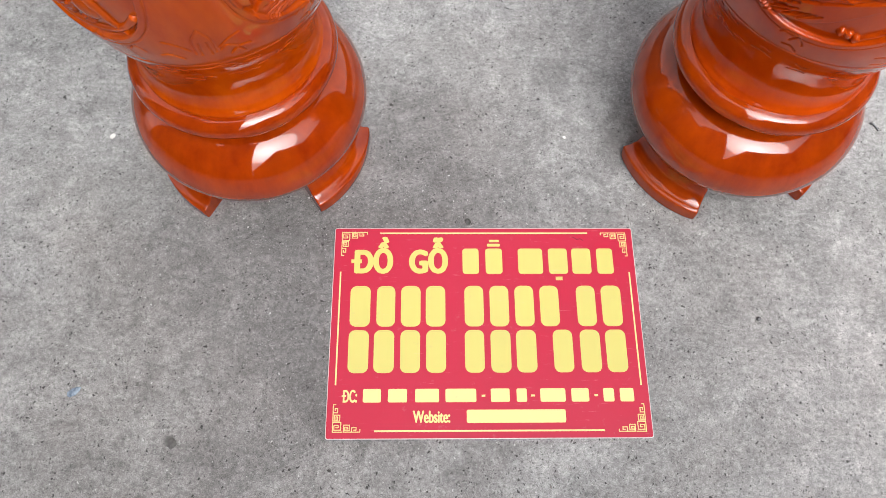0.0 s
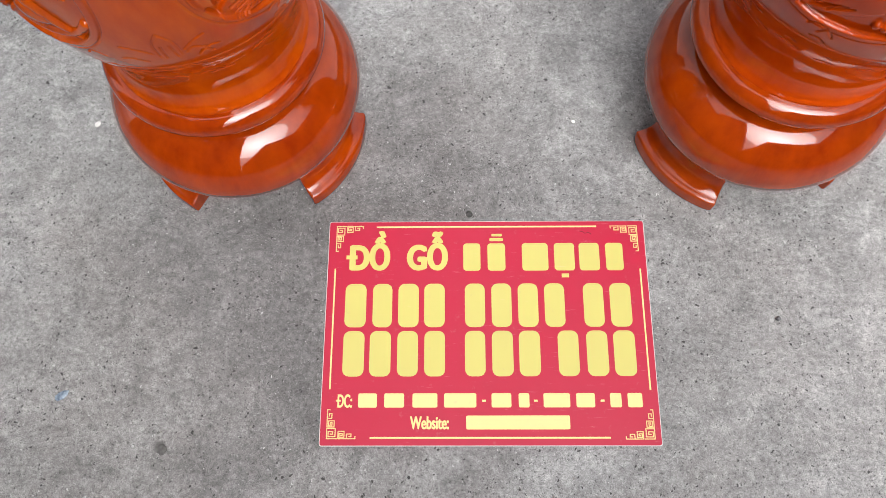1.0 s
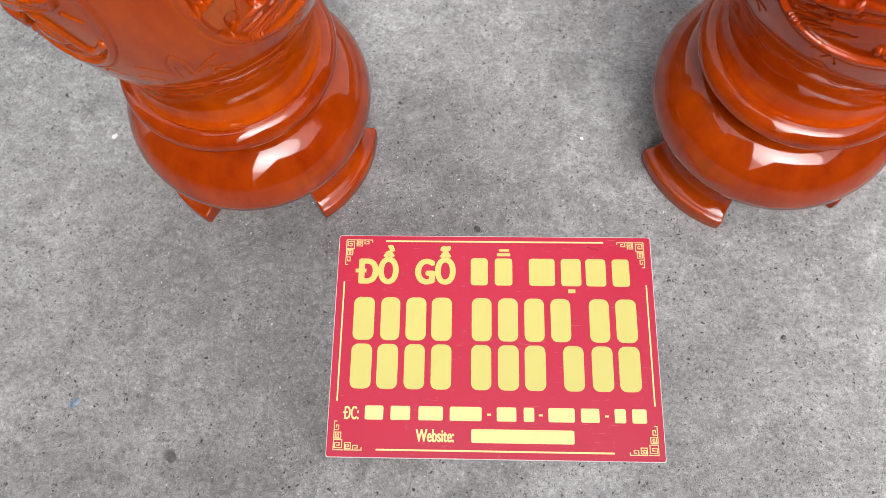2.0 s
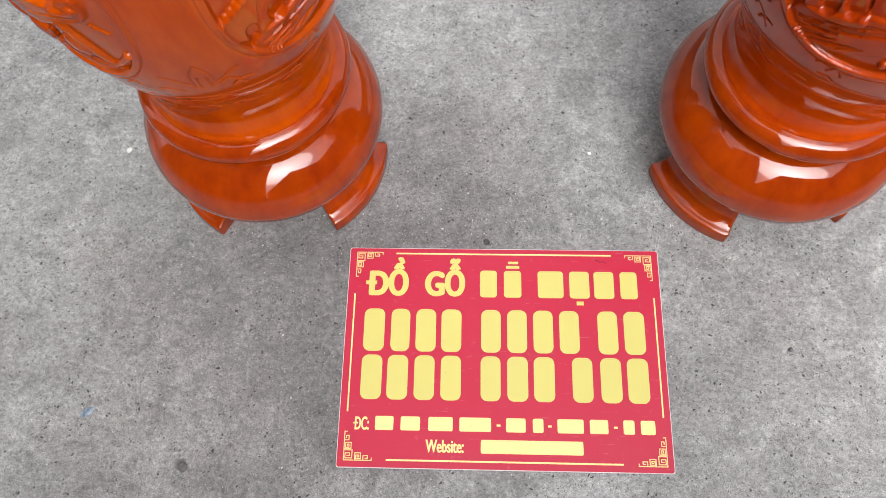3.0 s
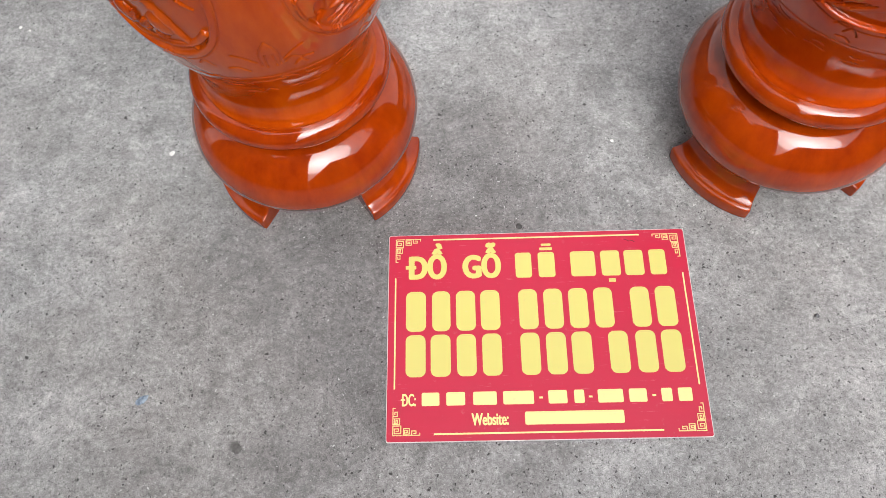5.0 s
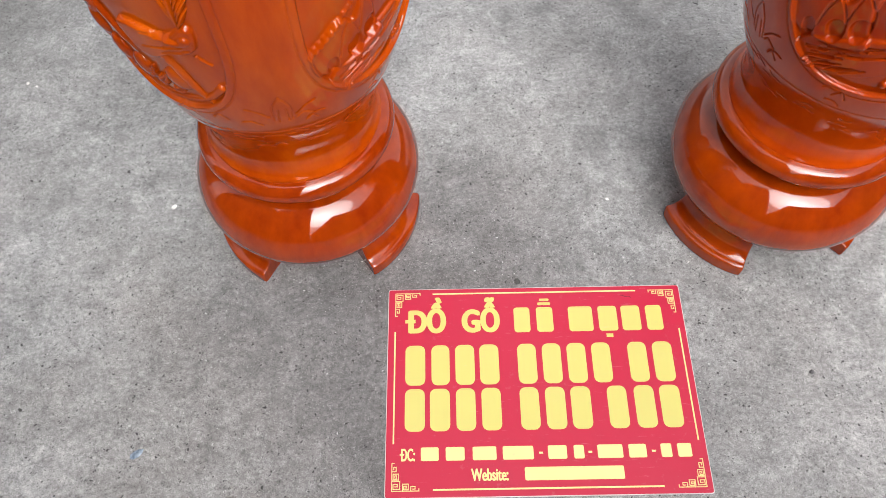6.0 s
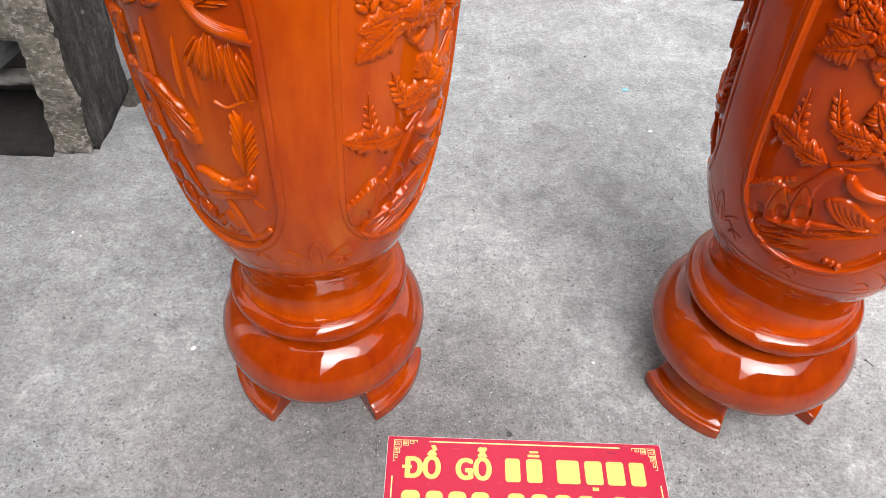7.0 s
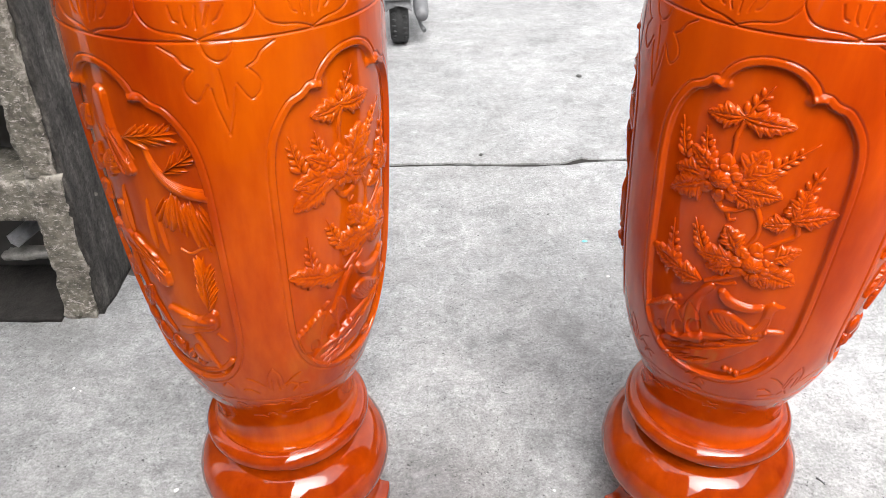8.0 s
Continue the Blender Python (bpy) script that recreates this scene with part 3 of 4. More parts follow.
            cut(c, [(s * u, z) for u, z in ((9.0, 0.548), (13.0, 0.562), (16.5, 0.560))], 0.0040)
        cut(c, [(-4.6, 1.240), (-3.2, 1.224), (0, 1.216), (3.2, 1.224), (4.6, 1.240)])
        cut(c, [(-0.6, 1.205), (0.1, 1.180), (0.6, 1.150)])
        for k in range(7):
            u0, z0 = rng.uniform(-40, 40), rng.uniform(0.47, 0.535)
            cut(c, [(u0, z0), (u0 + rng.uniform(1, 4), z0 + rng.uniform(-0.006, 0.006)), (u0 + rng.uniform(5, 9), z0 + rng.uniform(-0.01, 0.004))], 0.0032, 0.0012)
        for k in range(12):                                             # short waves over the foot
            u0, z0 = rng.uniform(-42, 36), rng.uniform(0.445, 0.505)
            w0 = rng.uniform(4, 11)
            cut(c, [(u0, z0), (u0 + 0.5 * w0, z0 + rng.uniform(0.002, 0.007)), (u0 + w0, z0 - rng.uniform(0, 0.004))], 0.0024, 0.0011)
        for k in range(6):
            u0, z0 = rng.uniform(-45, 45), rng.uniform(0.535, 0.568)
            cut(c, [(u0, z0), (u0 + rng.uniform(2, 3), z0 + rng.uniform(0.008, 0.016)), (u0 + rng.uniform(5, 7), z0 + rng.uniform(-0.004, 0.01))], 0.0036, 0.0012)
    # rings round the shoulder and over the foot
    for z0, dep, wid in ((1.244, 0.0034, 0.0015), (1.300, 0.0034, 0.0015), (0.520, 0.0016, 0.0012)):
        H -= (dep * np.exp(-((zs - z0) / wid) ** 2))[:, None]
    # hanging petals between the two rings
    for k in range(10):
        c = -36 * k + 22
        for s in (-1, 1):
            cut(c, [(s * u, z) for u, z in ((0, 1.246), (5, 1.254), (11, 1.258), (15, 1.266), (17.6, 1.284), (17.9, 1.300))])
        for j in range(-2, 3):
            cut(c, [(j * 2.6, 1.262 + 0.004 * abs(j)), (j * 3.3, 1.274), (j * 4.0 + 0.6, 1.290)], 0.0026, 0.0012)
    H += (0.0085 * np.exp(-np.clip(zs - 0.334, 0, 1) / 0.0065))[:, None]      # cove where the foot meets the stand
    R = radius(zs)[:, None] + H
    T = np.radians(th)[None, :]
    verts = np.stack([R * np.sin(T), -R * np.cos(T), np.repeat(zs[:, None], len(th), 1)], -1).reshape(-1, 3)
    m = len(th)
    i, j = np.meshgrid(np.arange(len(zs) - 1), np.arange(m), indexing="ij")
    a, b = i * m + j, i * m + (j + 1) % m
    faces = np.stack([a, b, b + m, a + m], -1).reshape(-1, 4)
    me = bpy.data.meshes.new("body")
    me.vertices.add(len(verts))
    me.vertices.foreach_set("co", verts.ravel())
    me.loops.add(faces.size)
    me.loops.foreach_set("vertex_index", faces.ravel().astype(np.int32))
    me.polygons.add(len(faces))
    me.polygons.foreach_set("loop_start", np.arange(0, faces.size, 4, dtype=np.int32))
    me.polygons.foreach_set("use_smooth", np.ones(len(faces), bool))
    me.update(calc_edges=True)
    me.validate()
    me.materials.append(LACQUER)
    return me


def wrap(x, z, h):
    """A point x metres round from the panel's middle, at height z, h above the panel's floor."""
    r = float(radius(z)) - SINK + h
    t = x / DEG * math.pi / 180
    return (r * math.sin(t), -r * math.cos(t), z)


def leaf(sh, a, b, wide, high=0.0066, lobes=5, bend=0.0, lobed=0.26, ns=0, nq=14, blade=False):
    """A carved leaf with scalloped lobes, or a plain keeled blade, from a to b (degrees from the panel's middle, height)."""
    ns = ns or 11 * lobes + 3
    nq = 20 if lobes > 1 else nq
    high *= 1.4
    p, q = np.array((a[0] * DEG, a[1])), np.array((b[0] * DEG, b[1]))
    d = q - p
    length = math.hypot(*d)
    side = np.array((-d[1], d[0])) / length
    rows = []
    for i in range(ns + 1):
        s = i / ns
        row = []
        full = math.sin(math.pi * min(1, s ** 0.8)) ** 0.8 if 0 < s < 1 else 0.0
        if lobes > 1 and not blade:
            full = min(1.0, (s / 0.30) ** 0.7, ((1 - s) / 0.62) ** 0.75) if 0 < s < 1 else 0.0
        w = 0.5 * wide * full * (1.0 if blade or lobes == 1 else 1 - lobed + 1.5 * lobed * min((lobes * s + 0.2) % 1, 1 - 0.001) ** 0.9)
        for j in range(nq + 1):
            k = -1 + 2 * j / nq
            m = abs(k)
            ss = min(1, s + 0.12 * m * full)
            c = p + d * ss + side * (k * w + bend * length * 4 * s * (1 - s))
            if blade:
                h = high * (1 - m) ** 0.8 * (0.3 + 0.7 * full)
            else:
                h = high * max(0, 1 - m ** 4) ** 0.55 * (0.5 + 0.5 * full)
                if lobes > 1:
                    h *= 1 - 0.40 * m ** 0.7 * math.exp(-(math.sin(math.pi * (lobes * (s - 0.10 * m) + 0.2)) / 0.16) ** 2)
                    h *= 1 - 0.34 * m ** 0.4 * math.exp(-(math.cos(math.pi * (lobes * (s - 0.10 * m) + 0.2)) / 0.28) ** 2)
                h *= 0.82 + 0.18 * m
                h += high * (0.12 * math.exp(-(k / 0.07) ** 2) - 0.38 * math.exp(-((m - 0.16) / 0.075) ** 2)) * full * (lobes > 1)
            row.append(wrap(c[0], c[1], h if m < 1 and 0 < i < ns else -0.0012))
        rows.append(row)
    return sh.grid(rows)


def bead(sh, u, z, rx, rz, h, turn=0.0):
    """A carved rounded lump on the panel's floor."""
    rows = []
    for i in range(6):
        e = i / 5
        row = []
        for j in range(12):
            t = 2 * math.pi * j / 12
            x, y = rx * math.cos(t) * math.cos(e * math.pi / 2), rz * math.sin(t) * math.cos(e * math.pi / 2)
            row.append(wrap(u * DEG + x * math.cos(turn) - y * math.sin(turn), z + x * math.sin(turn) + y * math.cos(turn), h * math.sin(e * math.pi / 2) - (0.001 if i == 0 else 0)))
        rows.append(row)
    return sh.grid(rows, True)


def dome(sh, u, z, rx, rz, h):
    """The hatched heart of a flower."""
    rows = []
    for i in range(13):
        e = i / 12
        row = []
        for j in range(44):
            t = 2 * math.pi * j / 44
            c = math.cos(e * math.pi / 2)
            k = 1 + (0.05 * math.cos(11 * t + 12 * e) + 0.05 * math.cos(11 * t - 12 * e)) * min(1, 2.2 * c)
            row.append(wrap(u * DEG + rx * math.cos(t) * c, z + rz * math.sin(t) * c, h * math.sin(e * math.pi / 2) * k - (0.001 if i == 0 else 0)))
        rows.append(row)
    return sh.grid(rows, True)


def flower(u, z, size, rng):
    """A peony-like head: two rows of petals round a hatched dome."""
    out = [("carved_flower", dome(Shape(), u, z, size * 0.54, size * 0.50, 0.0150))]
    for ring, (count, far, wide, high) in enumerate(((8, 1.08, 0.66, 0.0062), (7, 0.82, 0.50, 0.0085))):
        for k in range(count):
            t = 2 * math.pi * (k + 0.5 * ring + rng.uniform(-0.12, 0.12)) / count
            f = size * far * rng.uniform(0.85, 1.12)
            out.append(("petal", leaf(Shape(), (u + math.cos(t) * size * 0.34 / DEG, z + math.sin(t) * size * 0.34), (u + math.cos(t) * f / DEG, z + math.sin(t) * f), size * wide, high, 1, 0, 0.0, 14, 10)))
    return out


def spray(a, b, rng, count=4):
    """A stalk with buds on both sides, ending in a thin point."""
    p, q = np.array((a[0] * DEG, a[1])), np.array((b[0] * DEG, b[1]))
    d = q - p
    length = math.hypot(*d)
    n = np.array((-d[1], d[0])) / length
    pts = [p + d * t + n * 0.0015 * math.sin(t * 5) for t in np.linspace(0, 1, 10)]
    out = [("carved_spray", Shape().tube([wrap(c[0], c[1], 0.0026) for c in pts], [0.0024 - 0.0014 * i / 9 for i in range(10)], 7))]
    turn = math.atan2(d[1], d[0])
    for k in range(count):
        t = 0.04 + 0.60 * k / max(1, count - 1)
        r = (0.0088 - 0.0046 * k / count) * rng.uniform(0.9, 1.15)
        for s in (-1, 1):
            c = p + d * (t + 0.03 * s) + n * s * r * 0.85
            out.append(("bud", bead(Shape(), c[0] / DEG, c[1], r * 1.20, r * 0.64, r * 0.66, turn + s * 0.65)))
    return out


def branch(pts, thick, rng):
    line = smooth_line([(u * DEG, z) for u, z in pts], 6)
    k = len(line)
    return Shape().tube([wrap(c[0], c[1], -0.1 * thick) for c in line], [1.2 * thick * (1.0 - 0.35 * i / k) * rng.uniform(0.85, 1.15) for i in range(k)], 9)


def plume(a, b, wide, barbs, rng, high=0.0080, spread=0.5):
    """A fan of narrow carved blades along an axis."""
    out = []
    p, q = np.array((a[0] * DEG, a[1])), np.array((b[0] * DEG, b[1]))
    d = q - p
    n = np.array((-d[1], d[0])) / math.hypot(*d)
    for k in sorted(range(barbs), key=lambda k: abs(2 * k - barbs + 1)):
        s = -1 + 2 * k / (barbs - 1)
        start = p + d * (0.10 * abs(s) + rng.uniform(0, 0.22)) + n * s * wide * 0.24
        end = p + d * (1.0 - 0.26 * abs(s) + rng.uniform(-0.30, 0.08)) + n * wide * (s * spread * 0.92 + rng.uniform(-0.07, 0.07))
        out.append(("blade" if out else "carved_reed", leaf(Shape(), (start[0] / DEG, start[1]), (end[0] / DEG, end[1]), wide / barbs * rng.uniform(1.3, 2.0), 0.72 * high * rng.uniform(0.7, 1.15), 1, 0.05 * s + rng.uniform(-0.04, 0.04), 0.0, 14, 6, True)))
    return out


def horn(pts, r0, r1, rng, ridges=5, cut_end=False):
    """A gnarled bough with long ridges running over it."""
    line = smooth_line([(u * DEG, z) for u, z in pts], 7)
    k = len(line) - 1
    rad = [(r0 + (r1 - r0) * (i / k) ** 0.8) * (1.0 if cut_end else min(1.0, 0.15 + 3.0 * (1 - i / k))) for i in range(k + 1)]
    out = [("carved_branch", Shape().tube([wrap(c[0], c[1], -0.15 * r) for c, r in zip(line, rad)], rad, 12))]
    for j in range(ridges):
        f = -0.75 + 1.5 * j / max(1, ridges - 1)
        i0, i1 = rng.randint(0, k // 3), rng.randint(2 * k // 3, k)
        ribs, rr = [], []
        for i in range(i0, i1 + 1):
            a, b = line[max(0, i - 1)], line[min(k, i + 1)]
            dx, dy = b[0] - a[0], b[1] - a[1]
            q = math.hypot(dx, dy)
            off = rad[i] * f
            ribs.append(wrap(line[i][0] - dy / q * off, line[i][1] + dx / q * off, rad[i] * (math.sqrt(1 - f * f) - 0.30)))
            rr.append(max(0.0006, rad[i] * 0.22 * math.sin(math.pi * (i - i0 + 0.5) / (i1 - i0 + 1)) ** 0.5))
        out.append(("ridge", Shape().tube(ribs, rr, 6)))
    return out


def frond(a, b, wide, pairs, rng, high=0.0070):
    """A feathered spray: a midrib with pointed blades swept towards the tip."""
    p, q = np.array((a[0] * DEG, a[1])), np.array((b[0] * DEG, b[1]))
    d = q - p
    n = np.array((-d[1], d[0])) / math.hypot(*d)
    out = [("carved_reed", leaf(Shape(), a, b, wide * 0.16, high, 1, 0.02, 0.0, 16, 6, True))]
    for k in range(pairs):
        t = 0.05 + 0.62 * k / pairs
        for s in (-1, 1):
            f = wide * (0.62 - 0.34 * abs(k / pairs - 0.3)) * rng.uniform(0.8, 1.15)
            c0 = p + d * (t + 0.03 * s)
            c1 = c0 + d * 0.34 * rng.uniform(0.85, 1.15) + n * s * f * 0.62
            out.append(("blade", leaf(Shape(), (c0[0] / DEG, c0[1]), (c1[0] / DEG, c1[1]), wide * 0.17, high * rng.uniform(0.7, 1.0), 1, -0.06 * s, 0.0, 14, 6, True)))
    return out


def carver(vase, made):
    """Returns a function that links a carved form, or a main piece with its sub-parts, under the vase."""
    def one(name, what):
        if isinstance(what, Shape):
            made.append(part(name, what, LACQUER, vase))
            return
        main = part(what[0][0], what[0][1], LACQUER, vase)
        for sub, sh in what[1:]:
            part(sub, sh, LACQUER, main)
        made.append(main)
    return one


def carve_flower_panel(vase):
    rng = random.Random(5)
    made = []
    one = carver(vase, made)

    def lf(a, b, w, **k):
        one("carved_leaf", leaf(Shape(), a, b, 1.28 * w, **k))

    lf((-4.5, 1.119), (-18.0, 1.112), 0.034, lobes=4, bend=0.05)
    lf((-6.5, 1.118), (11.5, 1.115), 0.036, lobes=5, bend=-0.04)
    one("carved_spray", spray((-3.8, 1.124), (1.6, 1.172), rng, 3))
    one("carved_branch", branch([(-4.7, 1.111), (-6.4, 1.085), (-6.3, 1.062), (-7.0, 1.030)], 0.0042, rng))
    lf((-2.0, 1.018), (4.8, 1.073), 0.040, lobes=4)
    lf((-3.0, 1.012), (10.5, 1.045), 0.040, lobes=4)
    lf((-3.0, 1.000), (13.0, 0.998), 0.044, lobes=5, bend=0.03)
    lf((-4.0, 0.995), (6.5, 0.975), 0.034, lobes=4)
    lf((-12.0, 1.000), (-27.8, 0.958), 0.046, lobes=5)
    lf((-13.0, 1.008), (-27.0, 1.002), 0.040, lobes=4)
    lf((-11.0, 1.020), (-21.5, 1.050), 0.030, lobes=3)
    one("carved_flower", flower(-8.4, 1.010, 0.039, rng))
    one("carved_bud", bead(Shape(), -0.4, 1.012, 0.0075, 0.0068, 0.010))
    one("carved_bud", bead(Shape(), -3.4, 0.992, 0.0080, 0.0065, 0.009))
    one("carved_spray", spray((-23.4, 1.030), (-27.2, 1.090), rng, 4))
    one("carved_spray", spray((-14.6, 1.040), (-17.4, 1.088), rng, 4))
    one("carved_spray", spray((6.4, 1.036), (19.5, 1.094), rng, 5))
    one("carved_branch", branch([(-9.9, 0.985), (-6.5, 0.958), (-1.0, 0.962), (3.7, 0.977), (7.0, 0.958), (8.0, 0.925), (4.8, 0.890)], 0.0050, rng))
    one("carved_branch", branch([(-4.0, 0.956), (-3.0, 0.940), (-0.5, 0.945)], 0.0034, rng))
    lf((17.0, 0.960), (33.0, 0.975), 0.036, lobes=5)
    lf((18.0, 0.956), (8.5, 0.945), 0.030, lobes=4)
    lf((18.4, 0.966), (16.0, 0.992), 0.026, lobes=3)
    lf((19.0, 0.968), (20.6, 1.018), 0.032, lobes=4)
    one("carved_spray", spray((20.0, 1.000), (23.4, 1.058), rng, 3))
    one("carved_branch", branch([(19.0, 0.962), (21.0, 0.934), (15.3, 0.914), (10.0, 0.896), (6.0, 0.880)], 0.0042, rng))
    lf((2.6, 0.885), (-3.6, 0.930), 0.036, lobes=4)
    lf((3.3, 0.868), (-12.4, 0.862), 0.040, lobes=5)
    lf((3.0, 0.860), (-8.0, 0.838), 0.034, lobes=4)
    lf((12.0, 0.858), (26.0, 0.836), 0.044, lobes=5)
    lf((13.0, 0.880), (24.5, 0.906), 0.034, lobes=4)
    lf((11.0, 0.850), (15.0, 0.820), 0.032, lobes=3)
    one("carved_flower", flower(9.0, 0.868, 0.039, rng))
    one("carved_spray", spray((-10.0, 0.872), (-15.4, 0.925), rng, 4))
    lf((-8.0, 0.806), (-23.0, 0.808), 0.040, lobes=4)
    lf((-16.0, 0.812), (-33.0, 0.832), 0.042, lobes=5)
    one("carved_spray", spray((-22.0, 0.830), (-24.0, 0.905), rng, 4))
    one("carved_branch", branch([(9.0, 0.866), (4.5, 0.842), (-1.0, 0.824), (-7.0, 0.806)], 0.0062, rng))
    one("carved_branch", branch([(-7.8, 0.784), (-4.2, 0.808), (1.0, 0.812), (5.0, 0.822)], 0.0040, rng))
    return made


def carve_plume_panel(vase):
    rng = random.Random(8)
    made = []
    one = carver(vase, made)

    one("carved_reed", frond((3.5, 1.090), (29.0, 1.110), 0.056, 6, rng))
    one("carved_reed", frond((18.5, 1.040), (34.5, 1.086), 0.044, 4, rng))
    one("carved_branch", horn([(13.0, 1.084), (15.0, 1.056), (19.0, 1.028), (25.0, 1.012), (33.8, 1.004)], 0.0040, 0.0125, rng, 9, True))
    one("carved_reed", plume((21.5, 1.014), (19.0, 0.910), 0.058, 11, rng, 0.0085, 0.42))
    one("carved_reed", plume((26.0, 1.002), (29.5, 0.898), 0.052, 10, rng, 0.0085, 0.42))
    one("carved_reed", plume((20.0, 1.005), (11.0, 0.920), 0.040, 6, rng))
    one("carved_reed", frond((23.6, 0.766), (26.6, 0.892), 0.058, 8, rng, 0.0085))
    one("carved_branch", branch([(-8.0, 0.960), (-10.0, 0.900), (-12.0, 0.840), (-9.0, 0.780), (1.0, 0.690)], 0.0070, rng))
    one("carved_branch", branch([(18.0, 0.900), (22.0, 0.893), (27.0, 0.905), (33.0, 0.912)], 0.0028, rng))
    one("carved_branch", branch([(11.0, 0.716), (14.5, 0.680), (18.0, 0.624), (22.0, 0.592)], 0.0062, rng))
    one("carved_branch", branch([(24.0, 0.716), (25.5, 0.706), (28.0, 0.697)], 0.0032, rng))
    one("carved_branch", branch([(28.0, 0.650), (22.0, 0.622), (14.0, 0.604), (4.0, 0.596), (-10.0, 0.598), (-22.0, 0.625)], 0.0055, rng))
    for k in range(7):
        a = (-26 + 5.5 * k, 0.640 - 0.004 * k)
        one("carved_leaf", leaf(Shape(), a, (a[0] + rng.uniform(4, 8), a[1] + rng.uniform(0.02, 0.05)), 0.022, lobes=3))
    for a, b in (((-14, 1.120), (-26, 1.060)), ((-12, 1.060), (-24, 0.990)), ((-10, 1.000), (-4, 1.060)), ((-16, 0.980), (-29, 0.930)), ((-14, 0.900), (-28, 0.860)), ((-12, 0.840), (-26, 0.770)), ((-6, 0.790), (-16, 0.720))):
        one("carved_leaf", leaf(Shape(), a, b, 0.040, lobes=5))
    for u, z in ((-20, 0.690), (-12, 0.660), (-2, 0.650), (12, 0.650)):
        one("carved_rock", bead(Shape(), u, z, 0.020, 0.026, 0.009, 0.2))
    for a, b in (((-3.0, 1.000), (-5.0, 0.900)), ((8.5, 0.990), (7.0, 0.885)), ((12.0, 0.975), (12.5, 0.880))):
        one("carved_reed", leaf(Shape(), b, a, 0.0085, 0.0050, 1, 0.03, 0.0, 18, 8, True))
    return made


def build_vase():
    vase = new("carved_vase")
    body = new("body", vase_body())
    body.parent = vase
    neck = [(float(radius(z)), z) for z in np.linspace(1.399, 1.812, 40)]
    neck += [(0.181, 1.820), (0.178, 1.826), (0.168, 1.822)] + [(float(radius(z)) - 0.016, z) for z in np.linspace(1.79, 1.45, 22)] + [(0.05, 1.40), (0.0, 1.40)]
    part("neck", Shape().revolve(neck, 128), LACQUER, vase)
    for maker, at in ((carve_flower_panel, 180), (carve_plume_panel, -90)):
        first = maker(vase)
        for o in first:
            twin = new(o.name.split(".")[0], o.data)
            twin.parent = vase
            for c in o.children:
                new(c.name.split(".")[0], c.data).parent = twin
            twin.matrix_basis = pose(0, 0, 0, 0, 0, at + (180 if maker is carve_plume_panel else 0))
            if maker is carve_plume_panel:
                o.matrix_basis = pose(0, 0, 0, 0, 0, at)
    return tagged(vase, "tall orange-brown lacquered wooden vase carved with flowers, on a stand", "vase", "pair of vases")


def build_stand():
    stand = new("vase_stand")
    bowl = [(0.0, 0.072), (0.09, 0.070)]
    for i in range(33):
        a = math.radians(-82 + 164 * i / 32)
        bowl.append((0.117 + 0.1045 * math.cos(a) ** 0.92, 0.165 + 0.095 * math.sin(a)))
    bowl += [(0.120, 0.262), (0.150, 0.265), (0.1535, 0.270), (0.150, 0.276), (0.146, 0.281)]
    part("bowl", Shape().revolve(bowl), DARK_LACQUER, stand)
    ring = [(0.140, 0.278)]
    for i in range(25):
        a = math.radians(-95 + 190 * i / 24)
        ring.append((0.1550 + 0.0275 * math.cos(a), 0.3070 + 0.0240 * math.sin(a)))
    ring += [(0.1525, 0.3300), (0.1520, 0.3318), (0.1535, 0.3345), (0.1530, 0.3375), (0.1510, 0.3390), (0.1495, 0.3380), (0.1492, 0.3215), (0.05, 0.3205), (0.0, 0.3205)]
    part("collar", Shape().revolve(ring), DARK_LACQUER, stand)
    prof = [(0.135, 0.0), (0.2150, 0.0), (0.2170, 0.002), (0.2180, 0.006), (0.2175, 0.028), (0.2165, 0.0315), (0.2140, 0.0335), (0.2080, 0.0345), (0.1985, 0.0380), (0.1910, 0.0450), (0.1850, 0.0560), (0.1780, 0.082), (0.150, 0.090), (0.135, 0.085)]
    for k in range(3):
        sh = Shape()
        rows = []
        for i in range(25):
            s = -1 + 2 * i / 24
            a = radians(120 * k + 28.5 * s)
            e = 1.0 - 0.006 * max(0, abs(s) - 0.92) / 0.08
            rows.append([(r * e * math.sin(a), -r * e * math.cos(a), z) for r, z in prof])
        m = len(prof)
        sh.grid([r + [r[0]] for r in rows])
        sh.f.append(tuple(range(m)))
        sh.f.append(tuple(24 * (m + 1) + i for i in range(m)))
        foot = part("foot", sh, DARK_LACQUER, stand, smooth=True)
        for f in foot.data.polygons:
            f.use_smooth = len(f.vertices) == 4
        bev = foot.modifiers.new("edge", "BEVEL")
        bev.width, bev.segments, bev.limit_method, bev.angle_limit = 0.0025, 2, "ANGLE", radians(50)
    return tagged(stand, "round orange-brown lacquered wooden stand on three curved feet", "stand", "pair of vase stands")


LEFT, RIGHT = (-0.153, 0.632), (0.806, 0.640)
stand = build_stand()
copy_thing(stand, pose(*RIGHT, 0, 0, 0, 71))
stand.matrix_basis = pose(*LEFT, 0, 0, 0, 63)
vase = build_vase()
twin_vase = copy_thing(vase, pose(*RIGHT, 0.32, 0.8, -0.3, 0) @ pose(0, 0, -0.32, 0, 0, -30.3))
for ob in twin_vase.children_recursive:                                 # the second vase is stained a little redder
    ob.material_slots[0].link, ob.material_slots[0].material = "OBJECT", RED_LACQUER
tagged(twin_vase, "tall reddish-brown lacquered wooden vase carved with flowers, on a stand")
